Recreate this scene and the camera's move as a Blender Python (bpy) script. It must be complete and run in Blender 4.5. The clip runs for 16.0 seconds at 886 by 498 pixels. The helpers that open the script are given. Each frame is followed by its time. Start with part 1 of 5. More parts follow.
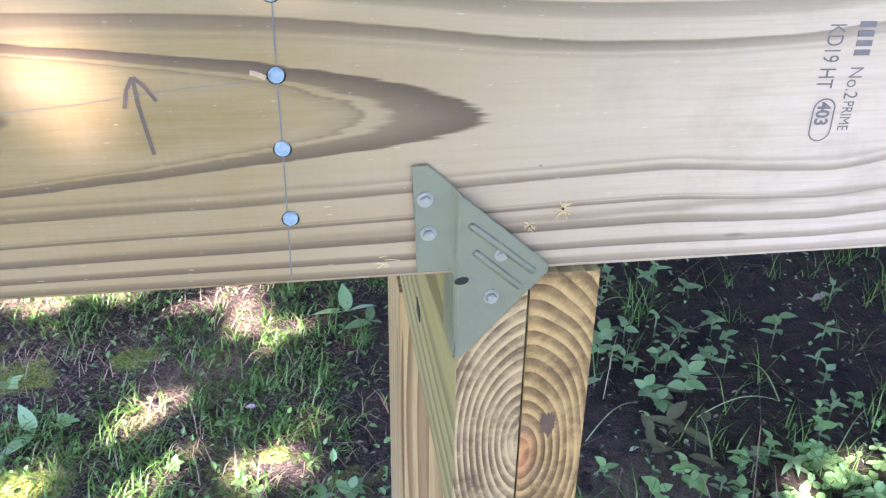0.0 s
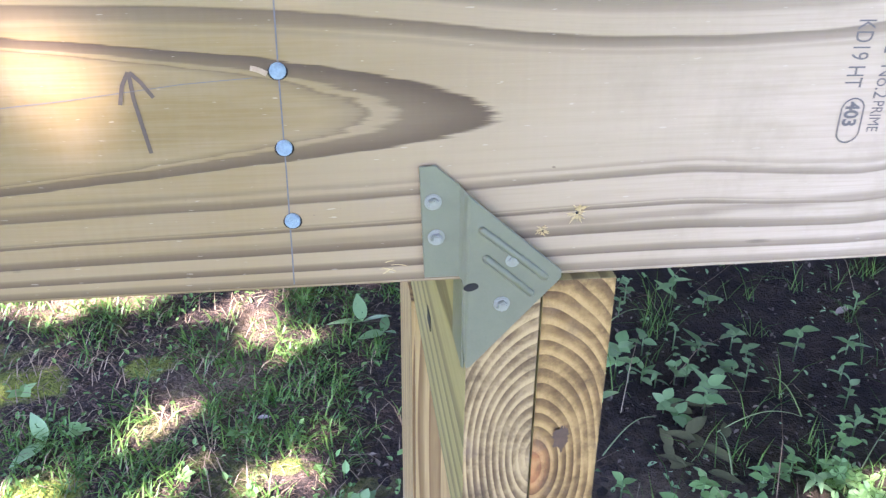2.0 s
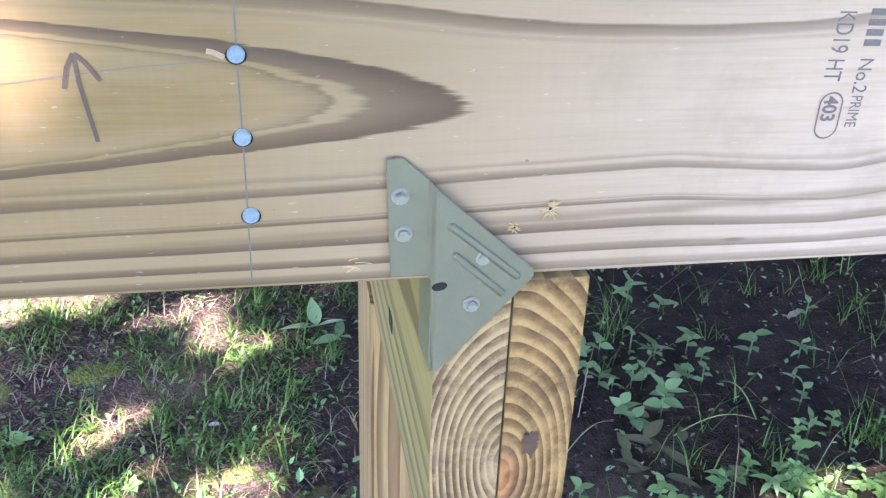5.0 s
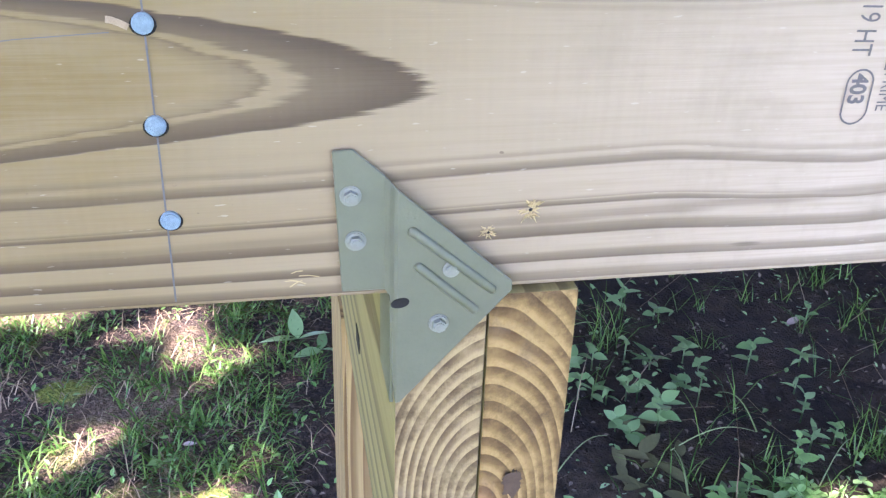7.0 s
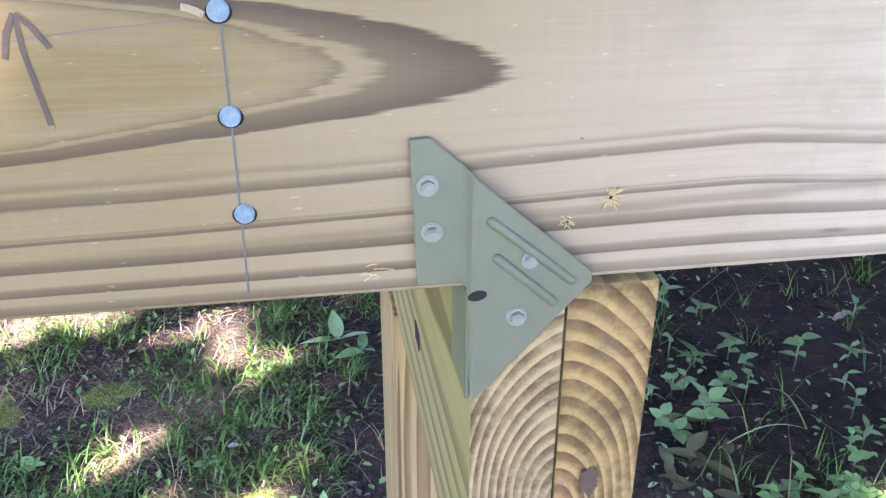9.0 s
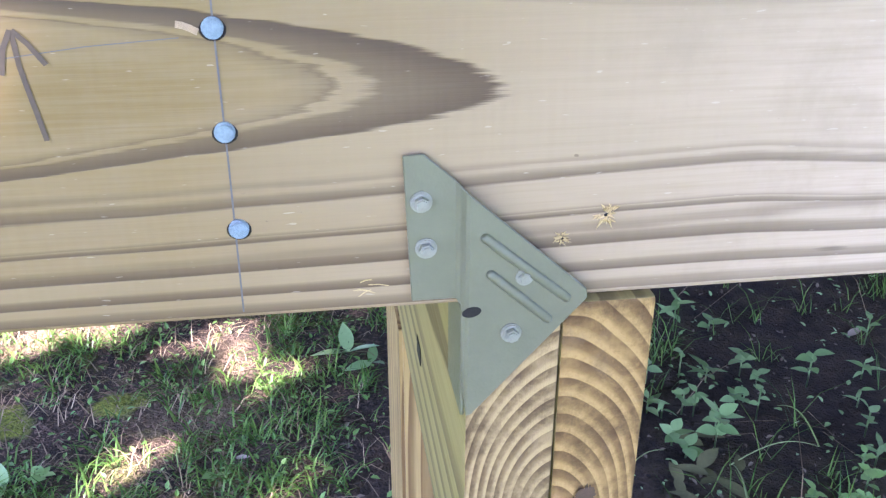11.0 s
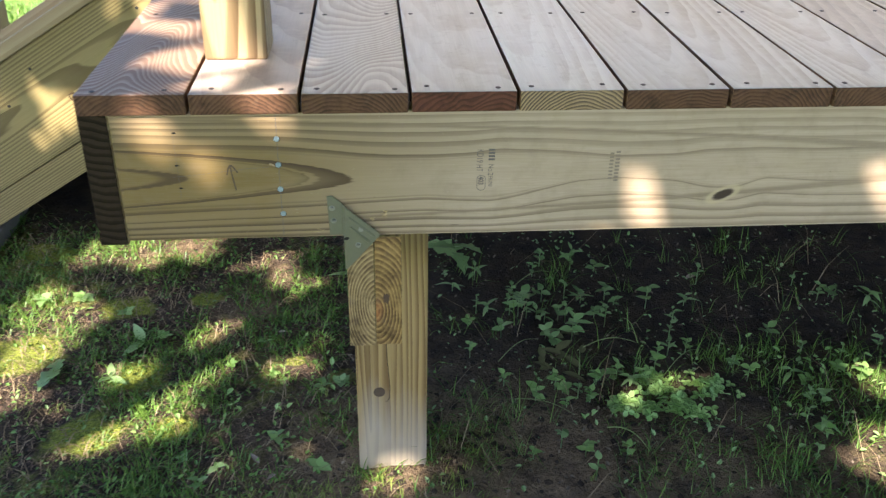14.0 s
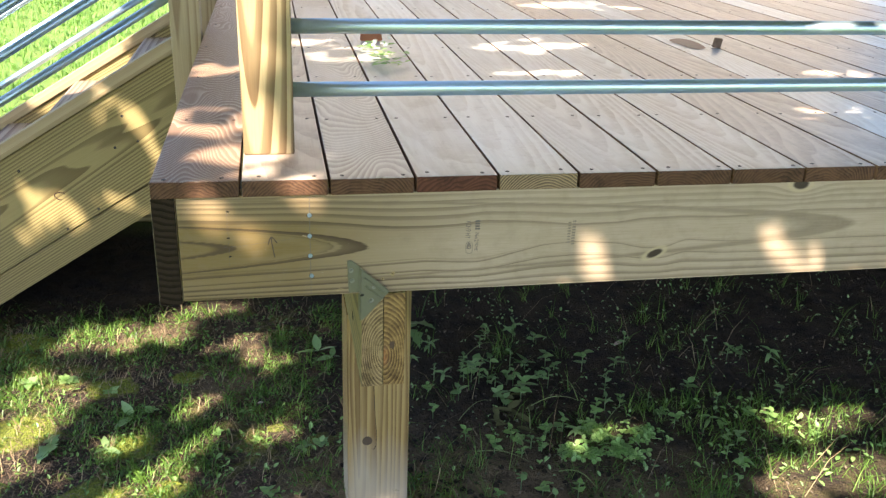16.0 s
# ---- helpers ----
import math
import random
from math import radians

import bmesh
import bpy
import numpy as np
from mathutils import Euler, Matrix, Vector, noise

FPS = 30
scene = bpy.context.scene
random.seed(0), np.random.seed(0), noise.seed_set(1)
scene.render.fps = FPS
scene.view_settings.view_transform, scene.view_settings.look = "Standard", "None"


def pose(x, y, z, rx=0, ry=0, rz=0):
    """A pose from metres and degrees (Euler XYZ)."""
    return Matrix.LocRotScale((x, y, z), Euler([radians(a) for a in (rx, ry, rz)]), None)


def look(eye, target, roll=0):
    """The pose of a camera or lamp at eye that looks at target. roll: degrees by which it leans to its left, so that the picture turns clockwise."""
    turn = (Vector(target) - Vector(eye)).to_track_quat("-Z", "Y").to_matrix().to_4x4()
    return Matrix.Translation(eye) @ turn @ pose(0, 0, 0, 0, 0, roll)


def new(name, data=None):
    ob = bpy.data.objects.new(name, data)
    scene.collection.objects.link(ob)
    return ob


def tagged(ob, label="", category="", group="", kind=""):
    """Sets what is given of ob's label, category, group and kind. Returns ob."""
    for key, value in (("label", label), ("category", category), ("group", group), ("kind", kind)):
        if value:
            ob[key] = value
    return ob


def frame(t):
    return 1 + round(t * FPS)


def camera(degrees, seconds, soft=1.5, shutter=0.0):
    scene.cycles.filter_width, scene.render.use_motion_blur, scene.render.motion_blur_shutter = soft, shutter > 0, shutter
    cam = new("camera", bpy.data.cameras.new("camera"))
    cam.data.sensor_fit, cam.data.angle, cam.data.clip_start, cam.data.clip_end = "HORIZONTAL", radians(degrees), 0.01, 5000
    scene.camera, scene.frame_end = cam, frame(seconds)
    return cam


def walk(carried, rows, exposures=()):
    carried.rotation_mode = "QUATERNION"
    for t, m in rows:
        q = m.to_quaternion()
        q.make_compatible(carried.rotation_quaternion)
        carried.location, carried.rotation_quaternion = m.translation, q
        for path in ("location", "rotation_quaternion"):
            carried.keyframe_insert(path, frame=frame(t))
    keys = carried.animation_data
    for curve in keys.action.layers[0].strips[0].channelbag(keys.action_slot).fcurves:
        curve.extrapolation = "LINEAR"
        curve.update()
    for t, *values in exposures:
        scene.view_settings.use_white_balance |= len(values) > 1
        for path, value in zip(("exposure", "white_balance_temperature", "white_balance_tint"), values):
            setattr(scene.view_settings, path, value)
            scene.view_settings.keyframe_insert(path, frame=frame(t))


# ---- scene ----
cam = camera(52.7, 16.0, soft=1.3, shutter=0.3)
PATH = [
    (0, (0.228, -0.403, 0.975), (0.493, 1.334, 0.02), 0.9),
    (0.5, (0.235, -0.402, 0.974), (0.46, 1.326, -0.008), 0.7),
    (1, (0.234, -0.401, 0.976), (0.517, 1.314, -0.014), 1.3),
    (1.5, (0.238, -0.408, 0.972), (0.523, 1.327, 0.018), 1.2),
    (2, (0.235, -0.389, 0.963), (0.461, 1.366, 0.031), 0.6),
    (2.5, (0.21, -0.366, 0.954), (0.459, 1.385, 0.022), 1.7),
    (3, (0.215, -0.373, 0.965), (0.477, 1.377, 0.032), 1.8),
    (3.5, (0.227, -0.374, 0.953), (0.508, 1.391, 0.054), 1.6),
    (4, (0.232, -0.376, 0.953), (0.519, 1.374, 0.03), 1.9),
    (4.2, (0.233, -0.38, 0.955), (0.531, 1.369, 0.033), 2.1),
    (6.3, (0.225, -0.318, 0.917), (0.574, 1.43, 0.011), 2.1),
    (6.5, (0.239, -0.31, 0.912), (0.583, 1.443, 0.011), 2.2),
    (7, (0.254, -0.315, 0.92), (0.602, 1.435, 0.017), 2.0),
    (7.5, (0.256, -0.308, 0.912), (0.588, 1.441, 0.001), 1.4),
    (8, (0.245, -0.305, 0.907), (0.565, 1.448, 0.0), 0.5),
    (10.5, (0.235, -0.304, 0.92), (0.478, 1.468, 0.024), 0.6),
    (11, (0.245, -0.305, 0.913), (0.497, 1.474, 0.035), 0.1),
    (11.5, (0.247, -0.324, 0.918), (0.517, 1.442, 0.018), 1.2),
    (12, (0.258, -0.38, 0.993), (0.482, 1.361, 0.033), 1.3),
    (12.5, (0.261, -0.478, 1.093), (0.447, 1.235, 0.077), -0.1),
    (13, (0.208, -0.715, 1.232), (0.434, 1.003, 0.234), 0.4),
    (13.5, (0.221, -0.883, 1.291), (0.463, 0.844, 0.311), 1.6),
    (14, (0.337, -1.111, 1.339), (0.489, 0.627, 0.36), 1.0),
    (14.5, (0.314, -1.223, 1.378), (0.425, 0.551, 0.46), 0.6),
    (15, (0.196, -1.323, 1.379), (0.435, 0.471, 0.527), 2.3),
    (15.5, (0.148, -1.392, 1.398), (0.479, 0.406, 0.588), 3.2),
    (16, (0.161, -1.404, 1.41), (0.52, 0.408, 0.643), 2.1),
]
walk(cam, [(t, look(eye, target, roll)) for t, eye, target, roll in PATH],
     exposures=[(0.0, 3.40, 5180, 39), (4.0, 3.40, 5180, 39), (8.0, 3.38, 5220, 39), (11.5, 3.42, 5220, 39), (12.0, 3.32, 5270, 38), (12.5, 2.80, 5300, 38), (13.0, 2.20, 6450, 32),
                (13.5, 2.05, 6280, 18), (14.0, 2.08, 6000, 17), (14.5, 2.12, 5960, 16), (15.2, 2.05, 6100, 15), (16.0, 2.01, 6200, 15)])

# ---- world, sun, light ----
TO_SUN = Vector((-0.40, -0.61, 0.73)).normalized()
world = bpy.data.worlds.new("sky")
scene.world = world
world.use_nodes = True
wn = world.node_tree
sky = wn.nodes.new("ShaderNodeTexSky")
sky.sky_type = 'NISHITA'
sky.sun_disc = False
sky.sun_elevation = math.asin(TO_SUN.z)
sky.sun_rotation = math.atan2(TO_SUN.x, TO_SUN.y)
wn.links.new(sky.outputs[0], wn.nodes["Background"].inputs[0])
wn.nodes["Background"].inputs[1].default_value = 0.10
sun = new("sun", bpy.data.lights.new("sun", 'SUN'))
sun.data.energy, sun.data.angle, sun.data.color = 5.0, radians(0.55), (1.0, 0.87, 0.68)
sun.matrix_world = look(TO_SUN * 20, (0, 0, 0))

# ---- materials ----


def principled(name, rough=0.6, metal=0.0):
    m = bpy.data.materials.new(name)
    m.use_nodes = True
    b = m.node_tree.nodes["Principled BSDF"]
    b.inputs["Roughness"].default_value, b.inputs["Metallic"].default_value = rough, metal
    return m, m.node_tree, b


def nd(t, kind, **kw):
    n = t.nodes.new(kind)
    for k, v in kw.items():
        if k in n.inputs:
            n.inputs[k].default_value = v
        else:
            setattr(n, k, v)
    return n


def mathn(t, op, a, b=None):
    n = t.nodes.new("ShaderNodeMath")
    n.operation = op
    for i, v in enumerate((a, b)):
        if v is None:
            continue
        if isinstance(v, (int, float)):
            n.inputs[i].default_value = v
        else:
            t.links.new(v, n.inputs[i])
    return n.outputs[0]


def mixc(t, fac, a, b, mode='MIX'):
    n = t.nodes.new("ShaderNodeMix")
    n.data_type, n.blend_type = 'RGBA', mode
    for i, v in ((0, fac), (6, a), (7, b)):
        if isinstance(v, (int, float)):
            n.inputs[i].default_value = v
        elif isinstance(v, tuple):
            n.inputs[i].default_value = (*v, 1)
        else:
            t.links.new(v, n.inputs[i])
    return n.outputs[2]


def ramp(t, fac, stops):
    n = t.nodes.new("ShaderNodeValToRGB")
    e = n.color_ramp.elements
    while len(e) < len(stops):
        e.new(0.5)
    for el, (p, c) in zip(e, stops):
        el.position = p
        el.color = (*c, 1) if isinstance(c, tuple) else (c, c, c, 1)
    t.links.new(fac, n.inputs[0])
    return n.outputs[0]


def noisen(t, vec, scale, detail=3.0, rough=0.55, dist=0.0):
    n = nd(t, "ShaderNodeTexNoise", Scale=scale, Detail=detail, Roughness=rough, Distortion=dist)
    if vec is not None:
        t.links.new(vec, n.inputs["Vector"])
    return n.outputs[0]


def bump(t, b, height, strength, dist=0.002):
    n = nd(t, "ShaderNodeBump", Strength=strength, Distance=dist)
    t.links.new(height, n.inputs["Height"])
    t.links.new(n.outputs[0], b.inputs["Normal"])


def stretched(t, axis, squeeze, shift=True):
    """Object coordinates with the long axis squeezed, shifted at random per object."""
    co = t.nodes.new("ShaderNodeTexCoord").outputs["Object"]
    mp = t.nodes.new("ShaderNodeMapping")
    mp.inputs["Scale"].default_value = [squeeze if i == axis else 1.0 for i in range(3)]
    t.links.new(co, mp.inputs[0])
    out = mp.outputs[0]
    if shift:
        rnd = t.nodes.new("ShaderNodeObjectInfo").outputs["Random"]
        cmb = t.nodes.new("ShaderNodeCombineXYZ")
        for i in range(3):
            t.links.new(mathn(t, 'MULTIPLY', rnd, (7.3, 3.1, 11.7)[i]), cmb.inputs[i])
        ad = nd(t, "ShaderNodeVectorMath", operation='ADD')
        t.links.new(out, ad.inputs[0])
        t.links.new(cmb.outputs[0], ad.inputs[1])
        return out, ad.outputs[0]
    return out, out


def lumber(name, axis, light, dark, rings=60.0, pith=(0.02, 0.0, -0.09), rough=0.62, jitter=0.04, squeeze=0.10, wobble=0.012,
           sharp=(0.5, 0.66, 0.97), grey=None, grey_amount=0.0, dirt=0.25, stretch=(1, 1, 1), strength=0.35, gloss=0.5, sawn=0.0, uneven_by=0.012, mud=None, scuffed=0.0, core=None, knurl=2.0, swirl=5.0):
    """Sawn pine: growth rings round a pith line along one axis of the object, with fibres, stains and relief."""
    m, t, b = principled(name, rough)
    base, rnd_co = stretched(t, axis, squeeze)
    wob = nd(t, "ShaderNodeTexNoise", Scale=swirl, Detail=knurl)
    t.links.new(rnd_co, wob.inputs["Vector"])
    sub = nd(t, "ShaderNodeVectorMath", operation='SUBTRACT')
    t.links.new(wob.outputs["Color"], sub.inputs[0])
    sub.inputs[1].default_value = (0.5, 0.5, 0.5)
    scl = nd(t, "ShaderNodeVectorMath", operation='SCALE')
    scl.inputs["Scale"].default_value = wobble * 8
    t.links.new(sub.outputs[0], scl.inputs[0])
    ad = nd(t, "ShaderNodeVectorMath", operation='ADD')
    t.links.new(base, ad.inputs[0])
    t.links.new(scl.outputs[0], ad.inputs[1])
    rnd = t.nodes.new("ShaderNodeObjectInfo").outputs["Random"]
    jit = t.nodes.new("ShaderNodeCombineXYZ")
    for i in range(3):
        if i != axis:
            w = mathn(t, 'FRACT', mathn(t, 'MULTIPLY', rnd, (17.3, 29.1, 41.7)[i]))
            t.links.new(mathn(t, 'MULTIPLY', mathn(t, 'SUBTRACT', w, 0.5), jitter * 2), jit.inputs[i])
    ad2 = nd(t, "ShaderNodeVectorMath", operation='ADD')
    t.links.new(ad.outputs[0], ad2.inputs[0])
    t.links.new(jit.outputs[0], ad2.inputs[1])
    off = nd(t, "ShaderNodeVectorMath", operation='SUBTRACT')
    t.links.new(ad2.outputs[0], off.inputs[0])
    off.inputs[1].default_value = pith
    st = nd(t, "ShaderNodeVectorMath", operation='MULTIPLY')
    t.links.new(off.outputs[0], st.inputs[0])
    st.inputs[1].default_value = stretch
    ln = nd(t, "ShaderNodeVectorMath", operation='LENGTH')
    t.links.new(st.outputs[0], ln.inputs[0])
    rad = ln.outputs["Value"]
    uneven = mathn(t, 'MULTIPLY', noisen(t, st.outputs[0], 25.0, 1.0), uneven_by)
    saw = mathn(t, 'FRACT', mathn(t, 'MULTIPLY', mathn(t, 'ADD', rad, uneven), rings))
    ring = ramp(t, saw, [(0.0, 1.0), (0.05, 0.0), (sharp[0], 0.06), (sharp[1], 0.72), (sharp[2], 1.0)])
    fco, frn = stretched(t, axis, 0.02)
    fib = noisen(t, frn, 420.0, 2.0, 0.7)
    blot = noisen(t, rnd_co, 14.0, 4.0)
    share = mathn(t, 'ADD', mathn(t, 'MULTIPLY', blot, 0.7), 0.55)
    if scuffed:
        share = ramp(t, noisen(t, t.nodes.new("ShaderNodeTexCoord").outputs["Object"], 42.0, 3.0, 0.6), [(0.32, 0.35), (0.5, 0.8), (0.68, 1.0)])
    col = mixc(t, mathn(t, 'MULTIPLY', ring, share), light, dark)
    col = mixc(t, mathn(t, 'MULTIPLY', mathn(t, 'SUBTRACT', fib, 0.45), 0.55), col, tuple(c * 0.55 for c in dark))
    if grey is not None:
        g = ramp(t, noisen(t, rnd_co, 9.0, 5.0), [(0.35, 0.0), (0.65, 1.0)])
        col = mixc(t, mathn(t, 'MULTIPLY', g, grey_amount), col, grey)
    if core is not None:
        col = mixc(t, ramp(t, mathn(t, 'ADD', rad, mathn(t, 'MULTIPLY', uneven, 0.5)), [(0.006, 0.7), (0.0135, 0.0)]), col, core)
    if scuffed:
        free = t.nodes.new("ShaderNodeTexCoord").outputs["Object"]
        scuff = ramp(t, noisen(t, free, 55.0, 6.0, 0.75, 0.6), [(0.50, 0.0), (0.66, 1.0)])
        col = mixc(t, mathn(t, 'MULTIPLY', scuff, scuffed), col, light)
        grime = ramp(t, noisen(t, free, 38.0, 4.0, 0.7, 0.4), [(0.55, 0.0), (0.70, 1.0)])
        col = mixc(t, mathn(t, 'MULTIPLY', grime, scuffed), col, (0.15, 0.105, 0.07))
    d = ramp(t, noisen(t, rnd_co, 30.0, 6.0, 0.75), [(0.48, 0.0), (0.72, 1.0)])
    col = mixc(t, mathn(t, 'MULTIPLY', d, dirt), col, tuple(c * 0.5 for c in dark))
    val = nd(t, "ShaderNodeHueSaturation")
    t.links.new(mathn(t, 'ADD', 0.86, mathn(t, 'MULTIPLY', mathn(t, 'FRACT', mathn(t, 'MULTIPLY', rnd, 53.7)), 0.28)), val.inputs["Value"])
    t.links.new(col, val.inputs["Color"])
    t.links.new(val.outputs[0], b.inputs["Base Color"])
    if mud is not None:
        pz = t.nodes.new("ShaderNodeSeparateXYZ")
        t.links.new(t.nodes.new("ShaderNodeTexCoord").outputs["Object"], pz.inputs[0])
        lev = mathn(t, 'ADD', pz.outputs[2], mathn(t, 'MULTIPLY', mathn(t, 'SUBTRACT', noisen(t, rnd_co, 18.0, 5.0, 0.7), 0.5), 0.35))
        mudcol = mixc(t, ramp(t, lev, [(0.0, 1.0), (1.0, 0.0)]), (0.30, 0.26, 0.20), (0.40, 0.36, 0.30))
        shift = mathn(t, 'SUBTRACT', lev, mud)
        wet = ramp(t, mathn(t, 'ADD', mathn(t, 'MULTIPLY', shift, 4.0), 0.5), [(0.2, 0.62), (0.8, 0.0)])
        val.inputs["Color"].links and t.links.remove(val.inputs["Color"].links[0])
        t.links.new(mixc(t, wet, col, mudcol), val.inputs["Color"])
    b.inputs["Specular IOR Level"].default_value = gloss
    hgt = mathn(t, 'ADD', mathn(t, 'MULTIPLY', fib, 0.6), mathn(t, 'MULTIPLY', ring, 0.5))
    if sawn:
        mp = t.nodes.new("ShaderNodeMapping")
        mp.inputs["Rotation"].default_value = (0, 0.35, 0)
        mp.inputs["Scale"].default_value = (900, 0, 40)
        t.links.new(t.nodes.new("ShaderNodeTexCoord").outputs["Object"], mp.inputs[0])
        marks = noisen(t, mp.outputs[0], 1.0, 3.0, 0.7)
        hgt = mathn(t, 'ADD', hgt, mathn(t, 'MULTIPLY', marks, sawn))
    bump(t, b, hgt, strength, 0.0012)
    t.links.new(mathn(t, 'ADD', mathn(t, 'MULTIPLY', fib, 0.25), rough - 0.12), b.inputs["Roughness"])
    return m


PINE_LIGHT, PINE_DARK = (0.50, 0.395, 0.205), (0.235, 0.155, 0.062)


def rim_material():
    """Face of the rim joist: the mesh carries growth fields: 'arch' (nested arches), 'low' and 'high' (lines below and above them)."""
    m, t, b = principled("rim_pine", 0.6)

    def field(name):
        return nd(t, "ShaderNodeAttribute", attribute_name=name).outputs["Fac"]
    co, _ = stretched(t, 0, 0.12, False)
    fco, _ = stretched(t, 0, 0.03, False)
    fib = noisen(t, fco, 500.0, 2.0, 0.7)
    mco, _ = stretched(t, 0, 0.05, False)
    rag = noisen(t, mco, 300.0, 3.0, 0.7)
    slow = mathn(t, 'SUBTRACT', noisen(t, co, 40.0, 3.0), 0.5)
    ragged_by = mathn(t, 'SUBTRACT', rag, 0.5)

    def lines(fld, span, rows):
        f = mathn(t, 'ADD', field(fld), mathn(t, 'ADD', mathn(t, 'MULTIPLY', slow, 0.10), mathn(t, 'MULTIPLY', ragged_by, 0.07)))
        stops = [(0.0, 0.0)]
        for a, z, d in rows:
            if z - a < 0.1:
                stops += [(a - 0.02, 0.03), (z, d), (z + 0.03, 0.02)]
            else:
                stops += [(a, 0.05), (a + 0.3 * (z - a), 0.62 * d), (z, d), (z + 0.045, 0.02)]
        return ramp(t, mathn(t, 'MULTIPLY', f, 1 / span), [(p / span, v) for p, v in stops])
    low = lines("low", 6.0, [(0.80, 0.84, 0.45), (0.89, 1.04, 0.9), (1.84, 1.90, 0.5), (1.92, 2.06, 0.95), (2.62, 3.02, 1.0), (3.60, 4.02, 1.0), (4.45, 5.03, 0.85)])
    high = lines("high", 6.0, [(0.78, 0.81, 0.30), (0.84, 1.02, 0.9), (1.55, 2.03, 0.75), (2.50, 3.03, 0.8), (3.45, 4.03, 0.75), (4.50, 5.02, 0.65)])
    arch = mathn(t, 'ADD', field("arch"), mathn(t, 'ADD', mathn(t, 'MULTIPLY', slow, 0.010), mathn(t, 'MULTIPLY', ragged_by, 0.030)))
    bow = ramp(t, mathn(t, 'MULTIPLY', arch, 2.0), [(0.0, 0.08), (0.462, 0.05), (0.490, 0.34), (0.498, 0.62), (0.503, 0.05), (0.520, 0.12), (0.532, 0.66), (0.585, 0.92), (0.611, 1.0), (0.622, 0.0)])
    high = mathn(t, 'MULTIPLY', high, field("depth"))
    low = mathn(t, 'MULTIPLY', low, field("depth"))
    ring = mathn(t, 'MAXIMUM', mathn(t, 'MAXIMUM', low, high), mathn(t, 'MAXIMUM', bow, field("blob")))
    blot = noisen(t, co, 10.0, 4.0)
    col = mixc(t, ramp(t, blot, [(0.3, 0.0), (0.7, 1.0)]), (0.52, 0.405, 0.295), (0.45, 0.345, 0.245))
    # brown heartwood tone that also puts shade into the joist's left part
    col = mixc(t, mathn(t, 'MULTIPLY', field("heart_shade"), mathn(t, 'ADD', 0.7, mathn(t, 'MULTIPLY', blot, 0.6))), col, (0.20, 0.130, 0.034))
    col = mixc(t, ramp(t, fib, [(0.42, 0.0), (0.8, 0.4)]), col, (0.27, 0.20, 0.105))
    wash = noisen(t, co, 28.0, 5.0, 0.7)
    col = mixc(t, ramp(t, wash, [(0.42, 0.0), (0.68, 0.28)]), col, (0.34, 0.26, 0.15))
    pt = t.nodes.new("ShaderNodeTexCoord").outputs["Object"]
    smudge = ramp(t, noisen(t, pt, 22.0, 6.0, 0.7), [(0.5, 0.0), (0.75, 0.4)])
    col = mixc(t, smudge, col, (0.24, 0.18, 0.11))
    wv, _ = stretched(t, 2, 0.1, False)
    saw = noisen(t, wv, 160.0, 1.0)
    thin = ramp(t, mathn(t, 'FRACT', mathn(t, 'MULTIPLY', mathn(t, 'ADD', field("low"), field("high")), 6.0)), [(0.0, 0.5), (0.12, 0.0), (0.7, 0.05), (0.97, 1.0)])
    col = mixc(t, mathn(t, 'MULTIPLY', thin, mathn(t, 'MULTIPLY', rag, 0.16)), col, (0.20, 0.145, 0.08))
    col = mixc(t, mathn(t, 'MULTIPLY', ring, mathn(t, 'ADD', 0.72, mathn(t, 'MULTIPLY', blot, 0.5))), col, mixc(t, rag, (0.040, 0.022, 0.008), (0.095, 0.056, 0.024)))
    col = mixc(t, ramp(t, noisen(t, pt, 150.0, 2.0), [(0.745, 0.0), (0.765, 0.7)]), col, (0.13, 0.085, 0.05))
    fl, _ = stretched(t, 0, 0.2, False)
    fleck = ramp(t, noisen(t, fl, 700.0, 1.0), [(0.72, 0.0), (0.76, 1.0)])
    col = mixc(t, mathn(t, 'MULTIPLY', fleck, 0.25), col, (0.60, 0.52, 0.40))
    col = mixc(t, ramp(t, field("eye"), [(0.03, 0.0), (0.14, 0.7), (0.36, 0.7), (0.48, 0.0)]), col, (0.52, 0.41, 0.25))
    col = mixc(t, ramp(t, mathn(t, 'ADD', field("knot"), mathn(t, 'MULTIPLY', mathn(t, 'SUBTRACT', fib, 0.5), 0.35)), [(0.45, 0.0), (0.62, 0.6), (0.85, 1.0)]), col, (0.042, 0.024, 0.013))
    t.links.new(col, b.inputs["Base Color"])
    h = mathn(t, 'ADD', mathn(t, 'MULTIPLY', ring, -0.5), mathn(t, 'ADD', mathn(t, 'MULTIPLY', fib, 0.5), mathn(t, 'MULTIPLY', saw, 0.5)))
    bump(t, b, h, 0.3, 0.001)
    return m


def plain(name, col, rough=0.6, metal=0.0, var=0.12, scale=40.0, bstr=0.1):
    m, t, b = principled(name, rough, metal)
    co = t.nodes.new("ShaderNodeTexCoord").outputs["Object"]
    n1 = noisen(t, co, scale, 5.0, 0.65)
    n2 = noisen(t, co, scale * 7, 3.0)
    c = mixc(t, n1, tuple(v * (1 - var) for v in col), tuple(min(1, v * (1 + var)) for v in col))
    t.links.new(c, b.inputs["Base Color"])
    t.links.new(mathn(t, 'ADD', rough - 0.1, mathn(t, 'MULTIPLY', n2, 0.2)), b.inputs["Roughness"])
    if bstr:
        bump(t, b, n2, bstr, 0.001)
    return m


